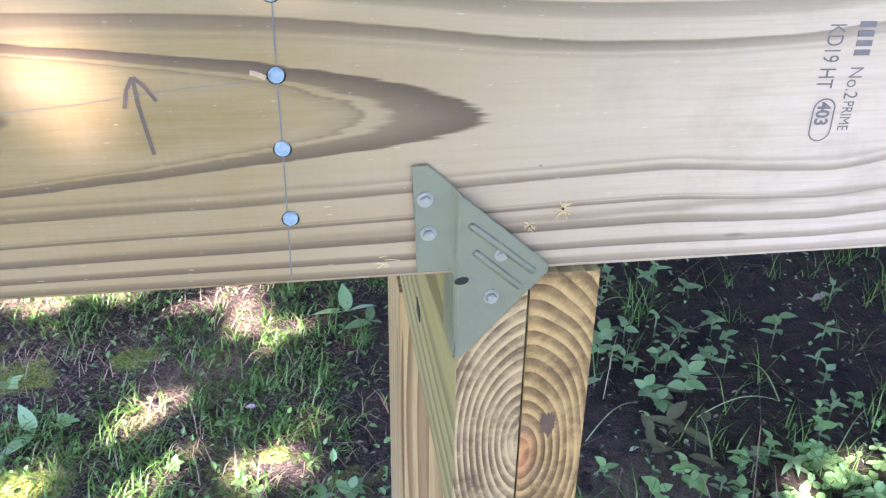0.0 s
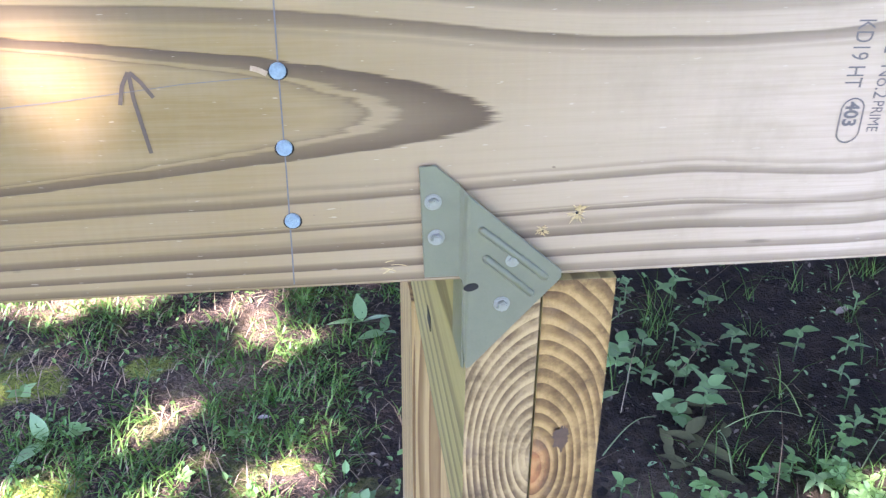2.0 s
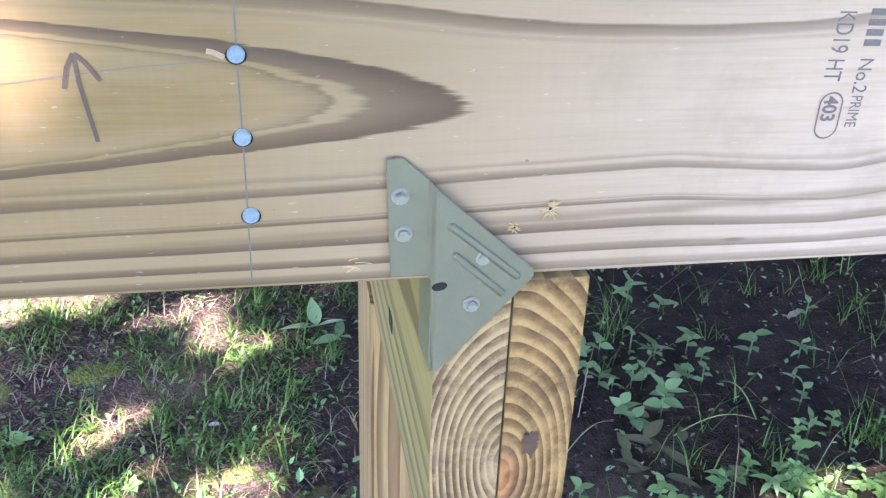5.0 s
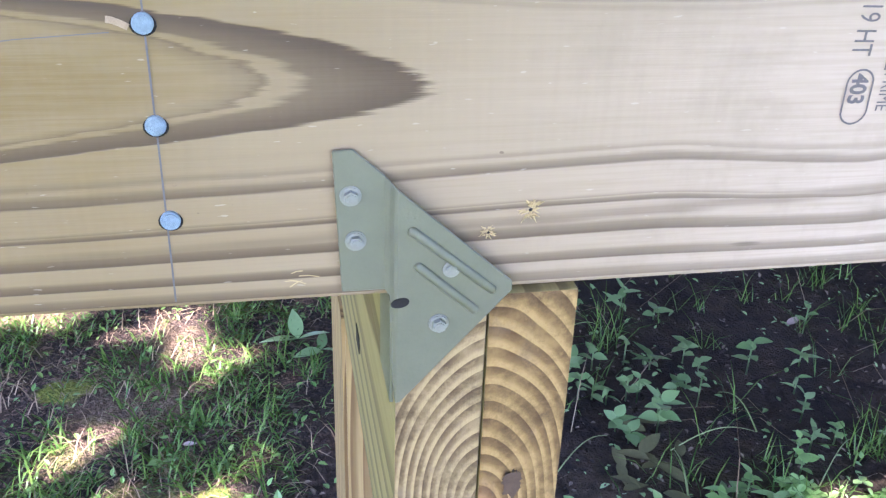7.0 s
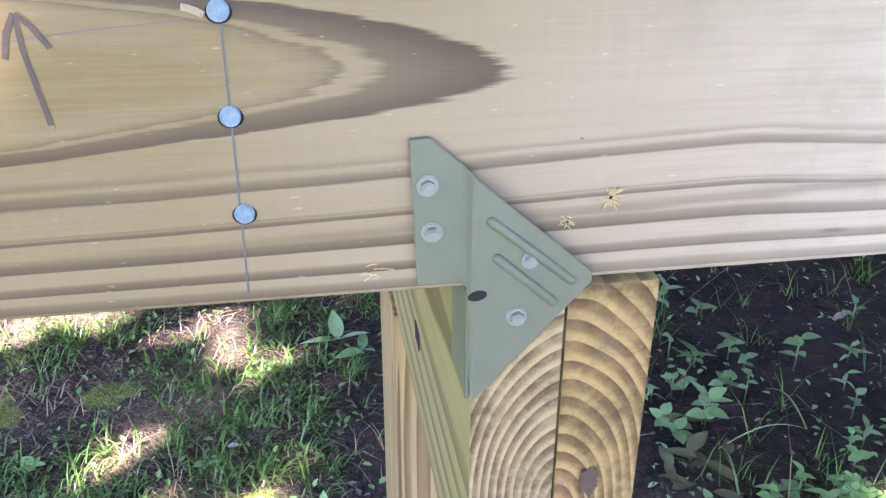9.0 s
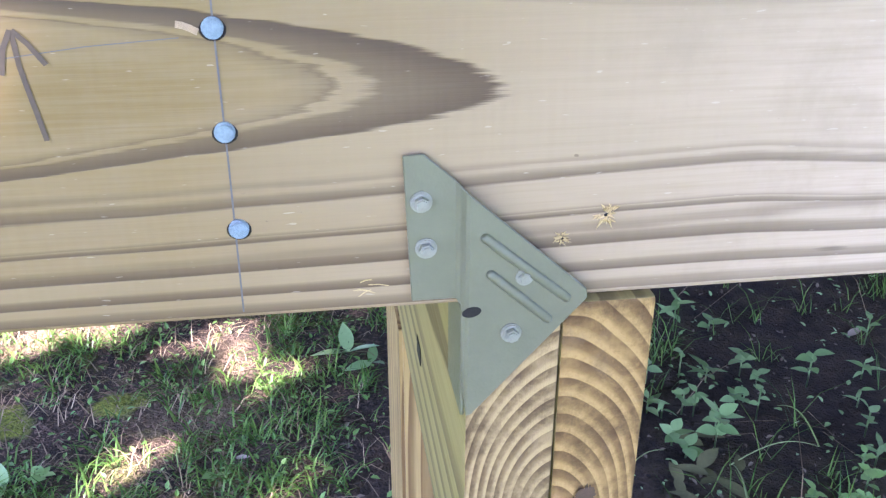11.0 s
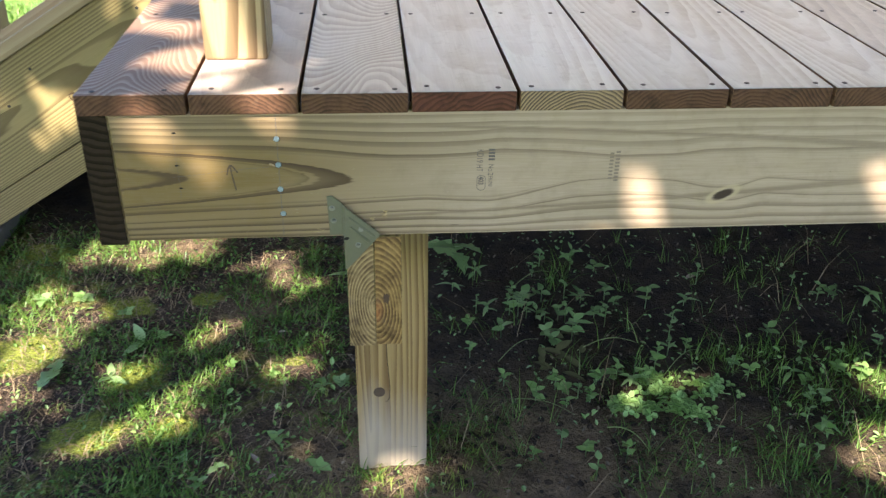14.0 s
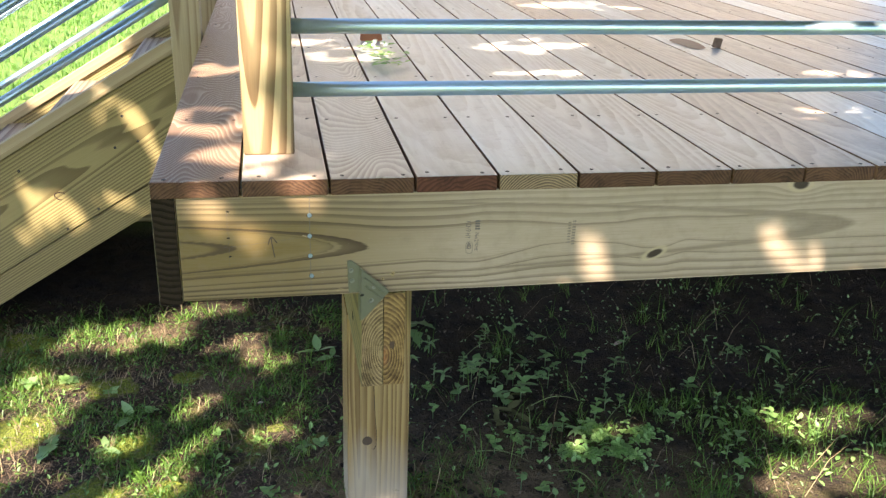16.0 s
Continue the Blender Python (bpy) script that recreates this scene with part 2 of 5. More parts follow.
def leafy(name, a, c, rough=0.5, trans=0.25):
    """Leaves and blades: hue differs from piece to piece, and light shows through a little."""
    m, t, b = principled(name, rough)
    rnd = t.nodes.new("ShaderNodeNewGeometry").outputs["Random Per Island"]
    co = t.nodes.new("ShaderNodeTexCoord").outputs["Object"]
    own = t.nodes.new("ShaderNodeObjectInfo").outputs["Random"]
    mixed = mixc(t, mathn(t, 'FRACT', mathn(t, 'ADD', rnd, mathn(t, 'MULTIPLY', own, 9.7))), a, c)
    mixed = mixc(t, mathn(t, 'MULTIPLY', noisen(t, co, 90.0, 3.0), 0.4), mixed, tuple(v * 0.5 for v in a))
    t.links.new(mixed, b.inputs["Base Color"])
    tr = t.nodes.new("ShaderNodeBsdfTranslucent")
    t.links.new(mixed, tr.inputs["Color"])
    ms = t.nodes.new("ShaderNodeMixShader")
    ms.inputs[0].default_value = trans
    t.links.new(b.outputs[0], ms.inputs[1])
    t.links.new(tr.outputs[0], ms.inputs[2])
    t.links.new(ms.outputs[0], t.nodes["Material Output"].inputs[0])
    return m


def soil_material():
    m, t, b = principled("soil", 0.95)
    co = t.nodes.new("ShaderNodeTexCoord").outputs["Object"]
    big = noisen(t, co, 2.2, 4.0)
    mid = noisen(t, co, 14.0, 5.0, 0.65)
    fine = noisen(t, co, 120.0, 4.0, 0.7)
    col = mixc(t, ramp(t, mid, [(0.3, 0.0), (0.7, 1.0)]), (0.017, 0.0115, 0.007), (0.075, 0.049, 0.028))
    straw = nd(t, "ShaderNodeTexNoise", Scale=70.0, Detail=3.0, Distortion=2.5)
    t.links.new(co, straw.inputs["Vector"])
    lawn = nd(t, "ShaderNodeAttribute", attribute_name="lawn").outputs["Fac"]
    col = mixc(t, mathn(t, 'MULTIPLY', lawn, ramp(t, straw.outputs[0], [(0.52, 0.0), (0.62, 0.6)])), col, (0.30, 0.195, 0.13))
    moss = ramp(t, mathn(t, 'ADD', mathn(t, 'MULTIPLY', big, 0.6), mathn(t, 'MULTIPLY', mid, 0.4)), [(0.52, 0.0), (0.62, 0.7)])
    # the spot mask lays bright moss on sun patches: sunlight put into the colour
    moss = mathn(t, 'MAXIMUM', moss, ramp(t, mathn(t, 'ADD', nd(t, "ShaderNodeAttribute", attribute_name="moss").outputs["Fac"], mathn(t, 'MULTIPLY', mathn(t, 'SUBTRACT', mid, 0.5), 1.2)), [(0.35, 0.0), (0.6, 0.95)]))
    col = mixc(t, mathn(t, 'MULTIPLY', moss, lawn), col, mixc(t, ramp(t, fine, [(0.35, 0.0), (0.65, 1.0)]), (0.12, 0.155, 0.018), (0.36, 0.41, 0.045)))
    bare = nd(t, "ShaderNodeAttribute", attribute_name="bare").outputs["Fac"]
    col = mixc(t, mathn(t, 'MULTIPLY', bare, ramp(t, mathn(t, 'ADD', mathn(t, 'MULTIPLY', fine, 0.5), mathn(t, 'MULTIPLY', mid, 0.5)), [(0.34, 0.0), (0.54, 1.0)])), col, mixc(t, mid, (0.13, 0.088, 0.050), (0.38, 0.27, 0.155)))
    turf = nd(t, "ShaderNodeAttribute", attribute_name="turf").outputs["Fac"]
    col = mixc(t, turf, col, mixc(t, mid, (0.15, 0.26, 0.035), (0.26, 0.38, 0.08)))
    t.links.new(col, b.inputs["Base Color"])
    bump(t, b, mathn(t, 'ADD', fine, mathn(t, 'MULTIPLY', mid, 2.0)), 1.0, 0.018)
    return m


RIM = rim_material()
DECK_TOP = lumber("weathered_deck_pine", 1, (0.62, 0.59, 0.53), (0.38, 0.32, 0.255), rings=110, pith=(0.0, 0.0, -0.045), rough=0.38, jitter=0.05,
                  squeeze=0.07, wobble=0.012, grey=(0.66, 0.67, 0.655), grey_amount=0.75, gloss=0.45, dirt=0.25, sharp=(0.35, 0.6, 0.97), uneven_by=0.01, knurl=0.5, scuffed=0.22)
DECK_WARM = lumber("brown_deck_pine", 1, (0.27, 0.150, 0.088), (0.52, 0.385, 0.275), rings=150, pith=(0.0, 0.0, -0.025), rough=0.5, jitter=0.02,
                   squeeze=0.30, wobble=0.022, gloss=0.3, grey=(0.34, 0.22, 0.15), grey_amount=0.35, dirt=0.15, sharp=(0.5, 0.72, 0.95), uneven_by=0.006, knurl=0.3, swirl=11.0)
DECK_FIGURED = lumber("figured_deck_pine", 1, (0.64, 0.575, 0.485), (0.29, 0.20, 0.14), rings=130, pith=(0.01, 0.0, -0.02), rough=0.40, jitter=0.02,
                      squeeze=0.30, wobble=0.020, grey=(0.67, 0.64, 0.60), grey_amount=0.5, gloss=0.42, dirt=0.2, sharp=(0.35, 0.6, 0.97), uneven_by=0.006, knurl=0.3, swirl=9.0)
DECK_RED = lumber("reddish_deck_pine", 1, (0.59, 0.475, 0.365), (0.35, 0.23, 0.155), rings=110, pith=(0.0, 0.0, -0.04), rough=0.42, jitter=0.05,
                  squeeze=0.07, wobble=0.012, grey=(0.60, 0.53, 0.47), grey_amount=0.5, gloss=0.45, dirt=0.3, sharp=(0.3, 0.6, 0.97), uneven_by=0.01, knurl=0.5, scuffed=0.22)
DECK_END = lumber("stained_end_grain", 1, (0.150, 0.075, 0.040), (0.050, 0.024, 0.013), rings=190, pith=(0.0, 0.0, -0.075), rough=0.75, jitter=0.045, dirt=0.8, squeeze=0.0, wobble=0.006, uneven_by=0.02, gloss=0.3, sharp=(0.4, 0.7, 0.95), scuffed=0.3)
DECK_END_RED = lumber("red_stained_end_grain", 1, (0.150, 0.055, 0.032), (0.075, 0.027, 0.016), rings=150, pith=(0.03, 0.0, -0.07), rough=0.7, jitter=0.02, dirt=0.9, squeeze=0.0, wobble=0.01, uneven_by=0.03, gloss=0.3)
DECK_EDGE = lumber("brown_board_edge", 1, (0.24, 0.135, 0.070), (0.11, 0.060, 0.032), rings=120, rough=0.7, squeeze=0.05, dirt=0.5, gloss=0.25)
DECK_END_PALE = lumber("pale_end_grain", 1, (0.34, 0.235, 0.13), (0.05, 0.033, 0.022), rings=230, pith=(0.015, 0.0, -0.045), rough=0.75, jitter=0.0, dirt=0.3, squeeze=0.0, wobble=0.004, sharp=(0.4, 0.65, 0.95))
SIDE_END = lumber("blackened_end_grain", 1, (0.034, 0.023, 0.014), (0.010, 0.007, 0.004), gloss=0.12, rings=95, pith=(0.03, 0.0, 0.16), rough=0.8, jitter=0.0, dirt=0.5, squeeze=0.0, wobble=0.006)
PINE_X = lumber("pine_along_x", 0, PINE_LIGHT, PINE_DARK, rings=60, pith=(0.0, 0.07, 0.01), jitter=0.03, squeeze=0.05)
PINE_Y = lumber("pine_along_y", 1, PINE_LIGHT, PINE_DARK, rings=70, pith=(0.06, 0.0, 0.0), jitter=0.02, squeeze=0.03)
PINE_Z = lumber("pine_along_z", 2, (0.44, 0.345, 0.20), (0.235, 0.155, 0.075), rings=105, pith=(-0.03, 0.075, 0.0), jitter=0.006, squeeze=0.04, wobble=0.008, dirt=0.3, sharp=(0.5, 0.75, 0.97))
POST_Z = lumber("support_post_pine", 2, (0.35, 0.245, 0.095), (0.13, 0.072, 0.022), rings=125, pith=(-0.03, 0.06, 0.0), jitter=0.0, squeeze=0.05, wobble=0.014, dirt=0.45, sharp=(0.4, 0.75, 0.97), uneven_by=0.03, mud=-0.17)
RAIL_Z = lumber("rail_post_pine", 2, (0.50, 0.385, 0.205), (0.145, 0.078, 0.028), rings=100, pith=(-0.018, -0.060, 0.0), jitter=0.004, squeeze=0.06, wobble=0.011, sharp=(0.40, 0.55, 0.97), knurl=1.0)
OLIVE_Y = lumber("green_treated_beam_side", 1, (0.27, 0.22, 0.08), (0.12, 0.09, 0.03), rings=90, pith=(0.09, 0.0, 0.02), jitter=0.01, squeeze=0.03)
BEAM_END_A = lumber("beam_end_grain", 1, (0.37, 0.265, 0.125), (0.060, 0.032, 0.012), rings=275, gloss=0.3, pith=(0.028, 0, -0.024), rough=0.7, jitter=0.0, squeeze=0.0, stretch=(1.0, 1.0, 0.44), wobble=0.0035, dirt=0.9, sharp=(0.28, 0.55, 0.95), sawn=2.2, strength=0.25, uneven_by=0.005, scuffed=0.5, knurl=0.5)
BEAM_END_B = lumber("beam_end_grain_darker", 1, (0.38, 0.245, 0.088), (0.075, 0.036, 0.012), rings=215, gloss=0.3, pith=(-0.0155, 0, -0.029), rough=0.7, jitter=0.0, squeeze=0.0, stretch=(1.0, 1.0, 0.48), wobble=0.005, dirt=0.9, sharp=(0.28, 0.55, 0.95), sawn=2.2, strength=0.25, uneven_by=0.007, scuffed=0.4, core=(0.42, 0.17, 0.06), knurl=0.5)
STAIR_CAP = lumber("stair_cap_pine", 0, (0.52, 0.405, 0.235), (0.40, 0.295, 0.155), rings=34, pith=(0.0, 0.05, 0.02), jitter=0.03, squeeze=0.06, wobble=0.012, sharp=(0.2, 0.7, 0.97))
STAIR = lumber("stair_pine", 0, (0.355, 0.280, 0.115), (0.155, 0.110, 0.038), rings=95, pith=(0.0, 0.05, 0.02), jitter=0.03, squeeze=0.06, wobble=0.016)
TREAD = lumber("tread_pine", 1, (0.42, 0.33, 0.235), (0.2, 0.125, 0.08), rings=50, pith=(0.0, 0.0, -0.07), jitter=0.03, squeeze=0.05)
TIE = plain("green_grey_painted_steel", (0.150, 0.150, 0.095), 0.5, 0.1, 0.14, 90.0, 0.2)
TIE_SCREW = plain("grey_screw", (0.27, 0.27, 0.225), 0.5, 0.35, 0.25, 300.0, 0.3)
GALV = plain("bright_nail", (0.34, 0.43, 0.49), 0.5, 0.5, 0.5, 500.0, 0.8)
PIPE = plain("galvanised_pipe", (0.56, 0.71, 0.82), 0.34, 0.8, 0.08, 20.0, 0.02)
DARK = plain("dark_hole", (0.012, 0.010, 0.008), 0.9, 0.0, 0.3, 200.0, 0.0)
SCREW_DARK = plain("rusty_screw", (0.06, 0.05, 0.045), 0.6, 0.4, 0.3, 300.0, 0.2)
INK = plain("faded_ink", (0.13, 0.11, 0.10), 0.7, 0.0, 0.35, 500.0, 0.0)
INK_FAINT = plain("worn_ink", (0.24, 0.19, 0.14), 0.7, 0.0, 0.4, 400.0, 0.0)
MARKER = plain("brown_marker", (0.085, 0.06, 0.04), 0.7, 0.0, 0.35, 300.0, 0.0)
PENCIL = plain("pencil", (0.12, 0.11, 0.11), 0.7, 0.0, 0.3, 300.0, 0.0)
SPLINTER = plain("splintered_wood", (0.50, 0.37, 0.17), 0.8, 0.0, 0.35, 250.0, 0.6)
SOIL = soil_material()
GRASS = leafy("grass_blades", (0.055, 0.15, 0.018), (0.25, 0.41, 0.07), 0.42, 0.3)
FINE_GRASS = leafy("fine_grass_blades", (0.16, 0.24, 0.03), (0.36, 0.44, 0.09), 0.5, 0.3)
LAWN = leafy("lawn_blades", (0.14, 0.31, 0.042), (0.29, 0.49, 0.11), 0.5, 0.35)
STRAW = leafy("dry_straw", (0.27, 0.185, 0.095), (0.48, 0.375, 0.22), 0.7, 0.1)
LEAF = leafy("weed_leaf", (0.26, 0.44, 0.15), (0.45, 0.64, 0.28), 0.30)
CLOVER = leafy("clover_leaf", (0.27, 0.48, 0.13), (0.45, 0.66, 0.24), 0.36)
HERB = leafy("herb_leaf", (0.12, 0.26, 0.05), (0.30, 0.48, 0.12), 0.4)
DRYLEAF = plain("pale_dry_leaf", (0.40, 0.31, 0.25), 0.7, 0.0, 0.25, 120.0, 0.3)
CROWN = leafy("tree_leaf", (0.06, 0.12, 0.025), (0.12, 0.19, 0.045), 0.5, 0.4)
BARK = plain("bark", (0.10, 0.075, 0.055), 0.9, 0.0, 0.35, 25.0, 0.8)
CONCRETE = plain("concrete", (0.17, 0.17, 0.165), 0.9, 0.0, 0.2, 30.0, 0.4)

# ---- building helpers ----


def empty(name, loc=(0, 0, 0), label="", category="", group="", kind=""):
    ob = new(name)
    ob.location = loc
    return tagged(ob, label, category, group, kind)


def mesh_of(name, bm, mats, smooth=False):
    me = bpy.data.meshes.new(name)
    bm.to_mesh(me)
    bm.free()
    for m in (mats if isinstance(mats, (list, tuple)) else [mats]):
        me.materials.append(m)
    if smooth:
        for p in me.polygons:
            p.use_smooth = True
    return me


def part(name, bm, material, parent, label="", loc=(0, 0, 0), rot=(0, 0, 0), smooth=False):
    me = bm if isinstance(bm, bpy.types.Mesh) else mesh_of(name, bm, material, smooth)
    ob = new(name, me)
    ob.parent = parent
    ob.location, ob.rotation_euler = loc, rot
    return tagged(ob, label)


def box(w, d, h, bev=0.002, seg=2):
    """A box centred on the origin with worn edges."""
    bm = bmesh.new()
    bmesh.ops.create_cube(bm, size=1.0)
    bmesh.ops.scale(bm, vec=(w, d, h), verts=bm.verts)
    if bev:
        bmesh.ops.bevel(bm, geom=bm.edges[:], offset=bev, segments=seg, affect='EDGES', profile=0.6)
    return bm


def slot_faces(bm, test, index):
    bm.normal_update()
    for f in bm.faces:
        if test(f):
            f.material_index = index
    return bm


def disc(r, depth, segs=16, bev=0.0):
    bm = bmesh.new()
    bmesh.ops.create_cone(bm, cap_ends=True, segments=segs, radius1=r, radius2=r, depth=depth)
    if bev:
        bmesh.ops.bevel(bm, geom=[e for e in bm.edges if not all(abs(v.co.z) < 1e-6 for v in e.verts) and abs(e.verts[0].co.z - e.verts[1].co.z) < 1e-6],
                        offset=bev, segments=2, affect='EDGES')
    return bm


def prism(outline, depth):
    """An outline in x, z pushed back along +y."""
    bm = bmesh.new()
    a = [bm.verts.new((x, 0, z)) for x, z in outline]
    b = [bm.verts.new((x, depth, z)) for x, z in outline]
    bm.faces.new(a)
    bm.faces.new(b[::-1])
    n = len(a)
    for i in range(n):
        bm.faces.new((a[(i + 1) % n], a[i], b[i], b[(i + 1) % n]))
    bmesh.ops.recalc_face_normals(bm, faces=bm.faces)
    return bm


def tube(p, q, r, segs=20):
    bm = bmesh.new()
    p, q = Vector(p), Vector(q)
    bmesh.ops.create_cone(bm, cap_ends=True, segments=segs, radius1=r, radius2=r, depth=(q - p).length)
    bmesh.ops.transform(bm, matrix=Matrix.Translation((p + q) / 2) @ (q - p).to_track_quat("Z", "Y").to_matrix().to_4x4(), verts=bm.verts)
    return bm


def stroke(points, w, y=-0.0004):
    """A drawn line on the rim's face: a thin ribbon through points (x, z)."""
    bm = bmesh.new()
    pts = [Vector((x, z)) for x, z in points]
    rows = []
    for i, p in enumerate(pts):
        d = (pts[min(i + 1, len(pts) - 1)] - pts[max(i - 1, 0)]).normalized()
        n = Vector((-d.y, d.x)) * w / 2
        rows.append([bm.verts.new((c.x, y, c.y)) for c in (p + n, p - n)])
    for a, b in zip(rows, rows[1:]):
        bm.faces.new((a[0], a[1], b[1], b[0]))
    bmesh.ops.recalc_face_normals(bm, faces=bm.faces)
    return bm


# ---- deck ----
H = 0.95
DECK_END_Y, DECK_END_X = 3.6, 3.67
T, PITCH = 0.028, 0.1425
RIM_TOP, RIM_BOT = H - T, H - T - 0.184
deck = empty("deck", (0, 0, 0), "raised timber deck of treated pine boards on a beam and post", "deck")


def rim_board():
    """Rim joist with a fine front face that carries its growth field: an arch of rings open to one end, straight lines above and below, two knots."""
    L, nz, d = DECK_END_X - 0.02, 90, 0.038
    xs = np.concatenate([np.linspace(0, 0.62, 260), np.linspace(0.62, 1.5, 180)[1:], np.linspace(1.5, L, 90)[1:]])
    nx, zs = len(xs), np.linspace(RIM_BOT, RIM_TOP, nz)
    X, Z = np.meshgrid(xs, zs, indexing="ij")

    def wavy(px, pz):
        even = np.linspace(-0.05, L + 0.05, 1600)
        v = np.convolve(np.pad(np.interp(even, px, pz), 7, mode="edge"), np.hanning(17)[1:-1] / np.hanning(17).sum(), "valid")
        return np.interp(xs, even, v)[:, None]
    first_low = wavy([0, 0.1, 0.18, 0.265, 0.35, 0.41, 0.455, 0.5, 0.535, 0.58, 0.62, 0.68, 0.76, 0.806, 0.85, 0.888, 0.97, 1.07, 1.2, 3.7],
                     [0.7775, 0.7815, 0.7835, 0.787, 0.7915, 0.794, 0.7905, 0.7885, 0.795, 0.807, 0.817, 0.821, 0.815, 0.803, 0.802, 0.817, 0.810, 0.808, 0.808, 0.80])
    first_high = wavy([0, 0.1, 0.168, 0.216, 0.266, 0.32, 0.36, 0.42, 0.47, 0.51, 0.595, 0.675, 0.756, 0.80, 0.88, 0.965, 1.065, 1.1, 1.24, 3.7],
                      [0.884, 0.8785, 0.877, 0.8747, 0.8695, 0.863, 0.860, 0.859, 0.861, 0.8665, 0.862, 0.8535, 0.855, 0.861, 0.862, 0.859, 0.861, 0.868, 0.866, 0.86])
    core = 0.826
    dent = 0.016 * np.exp(-((X - 1.10) / 0.045) ** 2 - ((Z - 0.905) / 0.022) ** 2)
    low_step, high_step = [0, 1, 2, 3, 4, 5, 5.4], [0, 1, 2, 3, 4, 5, 5.5]
    down = (core - Z) / (core - first_low)
    under = np.interp((first_low - Z) / (first_low - RIM_BOT), [0, 0.31, 0.57, 0.79, 0.95, 1.0], low_step[1:])
    low = np.where(Z > first_low, np.clip(down, 0, 1), under)
    over = np.interp((Z + dent - first_high) / (RIM_TOP - first_high), [0, 0.29, 0.52, 0.72, 0.91, 1.0], high_step[1:])
    high = np.where(Z < first_high, np.clip((Z - core) / (first_high - core), 0, 1), over)
    S = Z - (0.826 + 0.003 * np.clip((0.30 - X) / 0.1, -0.5, 1))
    arch = X + (S / np.where(S > 0, 0.080, 0.0735)) ** 2
    K = 1.6 * np.exp(-((X - 0.832) / 0.014) ** 2 - ((Z - 0.791 - 0.35 * (X - 0.832)) / 0.007) ** 2) + 1.7 * np.exp(-((X - 1.100) / 0.015) ** 2 - ((Z - 0.916) / 0.009) ** 2)
    eye = K.copy()
    K += 0.62 * np.exp(-((X - 0.45) / 0.016) ** 2 - ((Z - 0.752) / 0.003) ** 2) + 0.6 * np.exp(-((X - 0.083) / 0.006) ** 2 - ((Z - 0.756) / 0.003) ** 2)
    inner = X + ((Z - 0.831) / 0.056) ** 2
    tongue = X + ((Z - 0.836) / 0.075) ** 2
    blob = 0.85 * np.clip((0.094 - inner) / 0.006, 0, 1) * np.clip((inner - 0.045) / 0.02, 0.08, 1) + 0.42 * np.clip((1.235 - tongue) / 0.02, 0, 1) * np.clip((tongue - 1.09) / 0.05, 0, 1)
    depth = 1.0 - 0.42 * np.clip((X - 0.25) / 0.35, 0, 1) - 0.12 * np.clip((Z - 0.85) / 0.03, 0, 1)
    # heartwood spread well past the arch, to paint the darker, shaded left
    heart_shade = np.clip(1.3 - (X - 0.10) / 0.30, 0, 1) * np.exp(-(np.where(S < 0, S / 0.24, S / 0.13)) ** 2)
    y = np.where((Z < RIM_BOT + 0.001) | (Z > RIM_TOP - 0.001), 0.0016, 0.0)
    front = np.stack([X, y, Z], -1).reshape(-1, 3)
    idx = np.arange(nx * nz).reshape(nx, nz)
    q = np.stack([idx[:-1, :-1], idx[1:, :-1], idx[1:, 1:], idx[:-1, 1:]], -1).reshape(-1, 4)
    n0 = nx * nz
    back = np.array([[0, d, RIM_BOT], [L, d, RIM_BOT], [L, d, RIM_TOP], [0, d, RIM_TOP]])
    faces = [tuple(int(v) for v in f) for f in q]
    c = [int(idx[0, 0]), int(idx[-1, 0]), int(idx[-1, -1]), int(idx[0, -1])]
    b = [n0, n0 + 1, n0 + 2, n0 + 3]
    faces.append((b[3], b[2], b[1], b[0]))
    faces.append(tuple(int(v) for v in idx[::-1, 0]) + (b[0], b[1]))
    faces.append(tuple(int(v) for v in idx[:, -1]) + (b[2], b[3]))
    faces.append(tuple(int(v) for v in idx[0, :]) + (b[3], b[0]))
    faces.append(tuple(int(v) for v in idx[-1, ::-1]) + (b[1], b[2]))
    me = bpy.data.meshes.new("rim_joist")
    me.from_pydata(np.concatenate([front, back]).tolist(), [], faces)
    me.materials.append(RIM)
    pad = np.zeros(4)
    for key, val in (("low", low), ("high", high), ("arch", arch), ("blob", blob), ("knot", K), ("eye", eye), ("heart_shade", heart_shade), ("depth", depth)):
        at = me.attributes.new(key, 'FLOAT', 'POINT')
        at.data.foreach_set("value", np.concatenate([val.reshape(-1), pad]).astype(np.float32))
    me.update()
    return me


rim = part("rim_joist", rim_board(), None, deck, "pale treated pine joist with dark cathedral grain, pencil line and ink stamps")
side_h = 0.190
bm = box(0.038, DECK_END_Y, side_h, 0.0025)
slot_faces(bm, lambda f: f.normal.y < -0.7, 1)
part("side_joist", bm, [PINE_Y, SIDE_END], deck, "side joist with blackened end grain", (-0.0205, DECK_END_Y / 2, RIM_TOP - side_h / 2))

SLOT, plies = (0.165, 0.612), []
# beam of two plies, with the post notched beside it
for name, x, mat in (("beam_ply", 0.316, BEAM_END_A), ("beam_ply", 0.3555, BEAM_END_B)):
    bm = box(0.0385, 3.45, 0.184, 0.0015)
    slot_faces(bm, lambda f: f.normal.y < -0.7, 1)
    plies.append(part(name, bm, [OLIVE_Y, mat], deck, "beam board with ringed end grain", (x, 1.719 if x < 0.33 else 1.7205, RIM_BOT - 0.092 - 0.0005)))


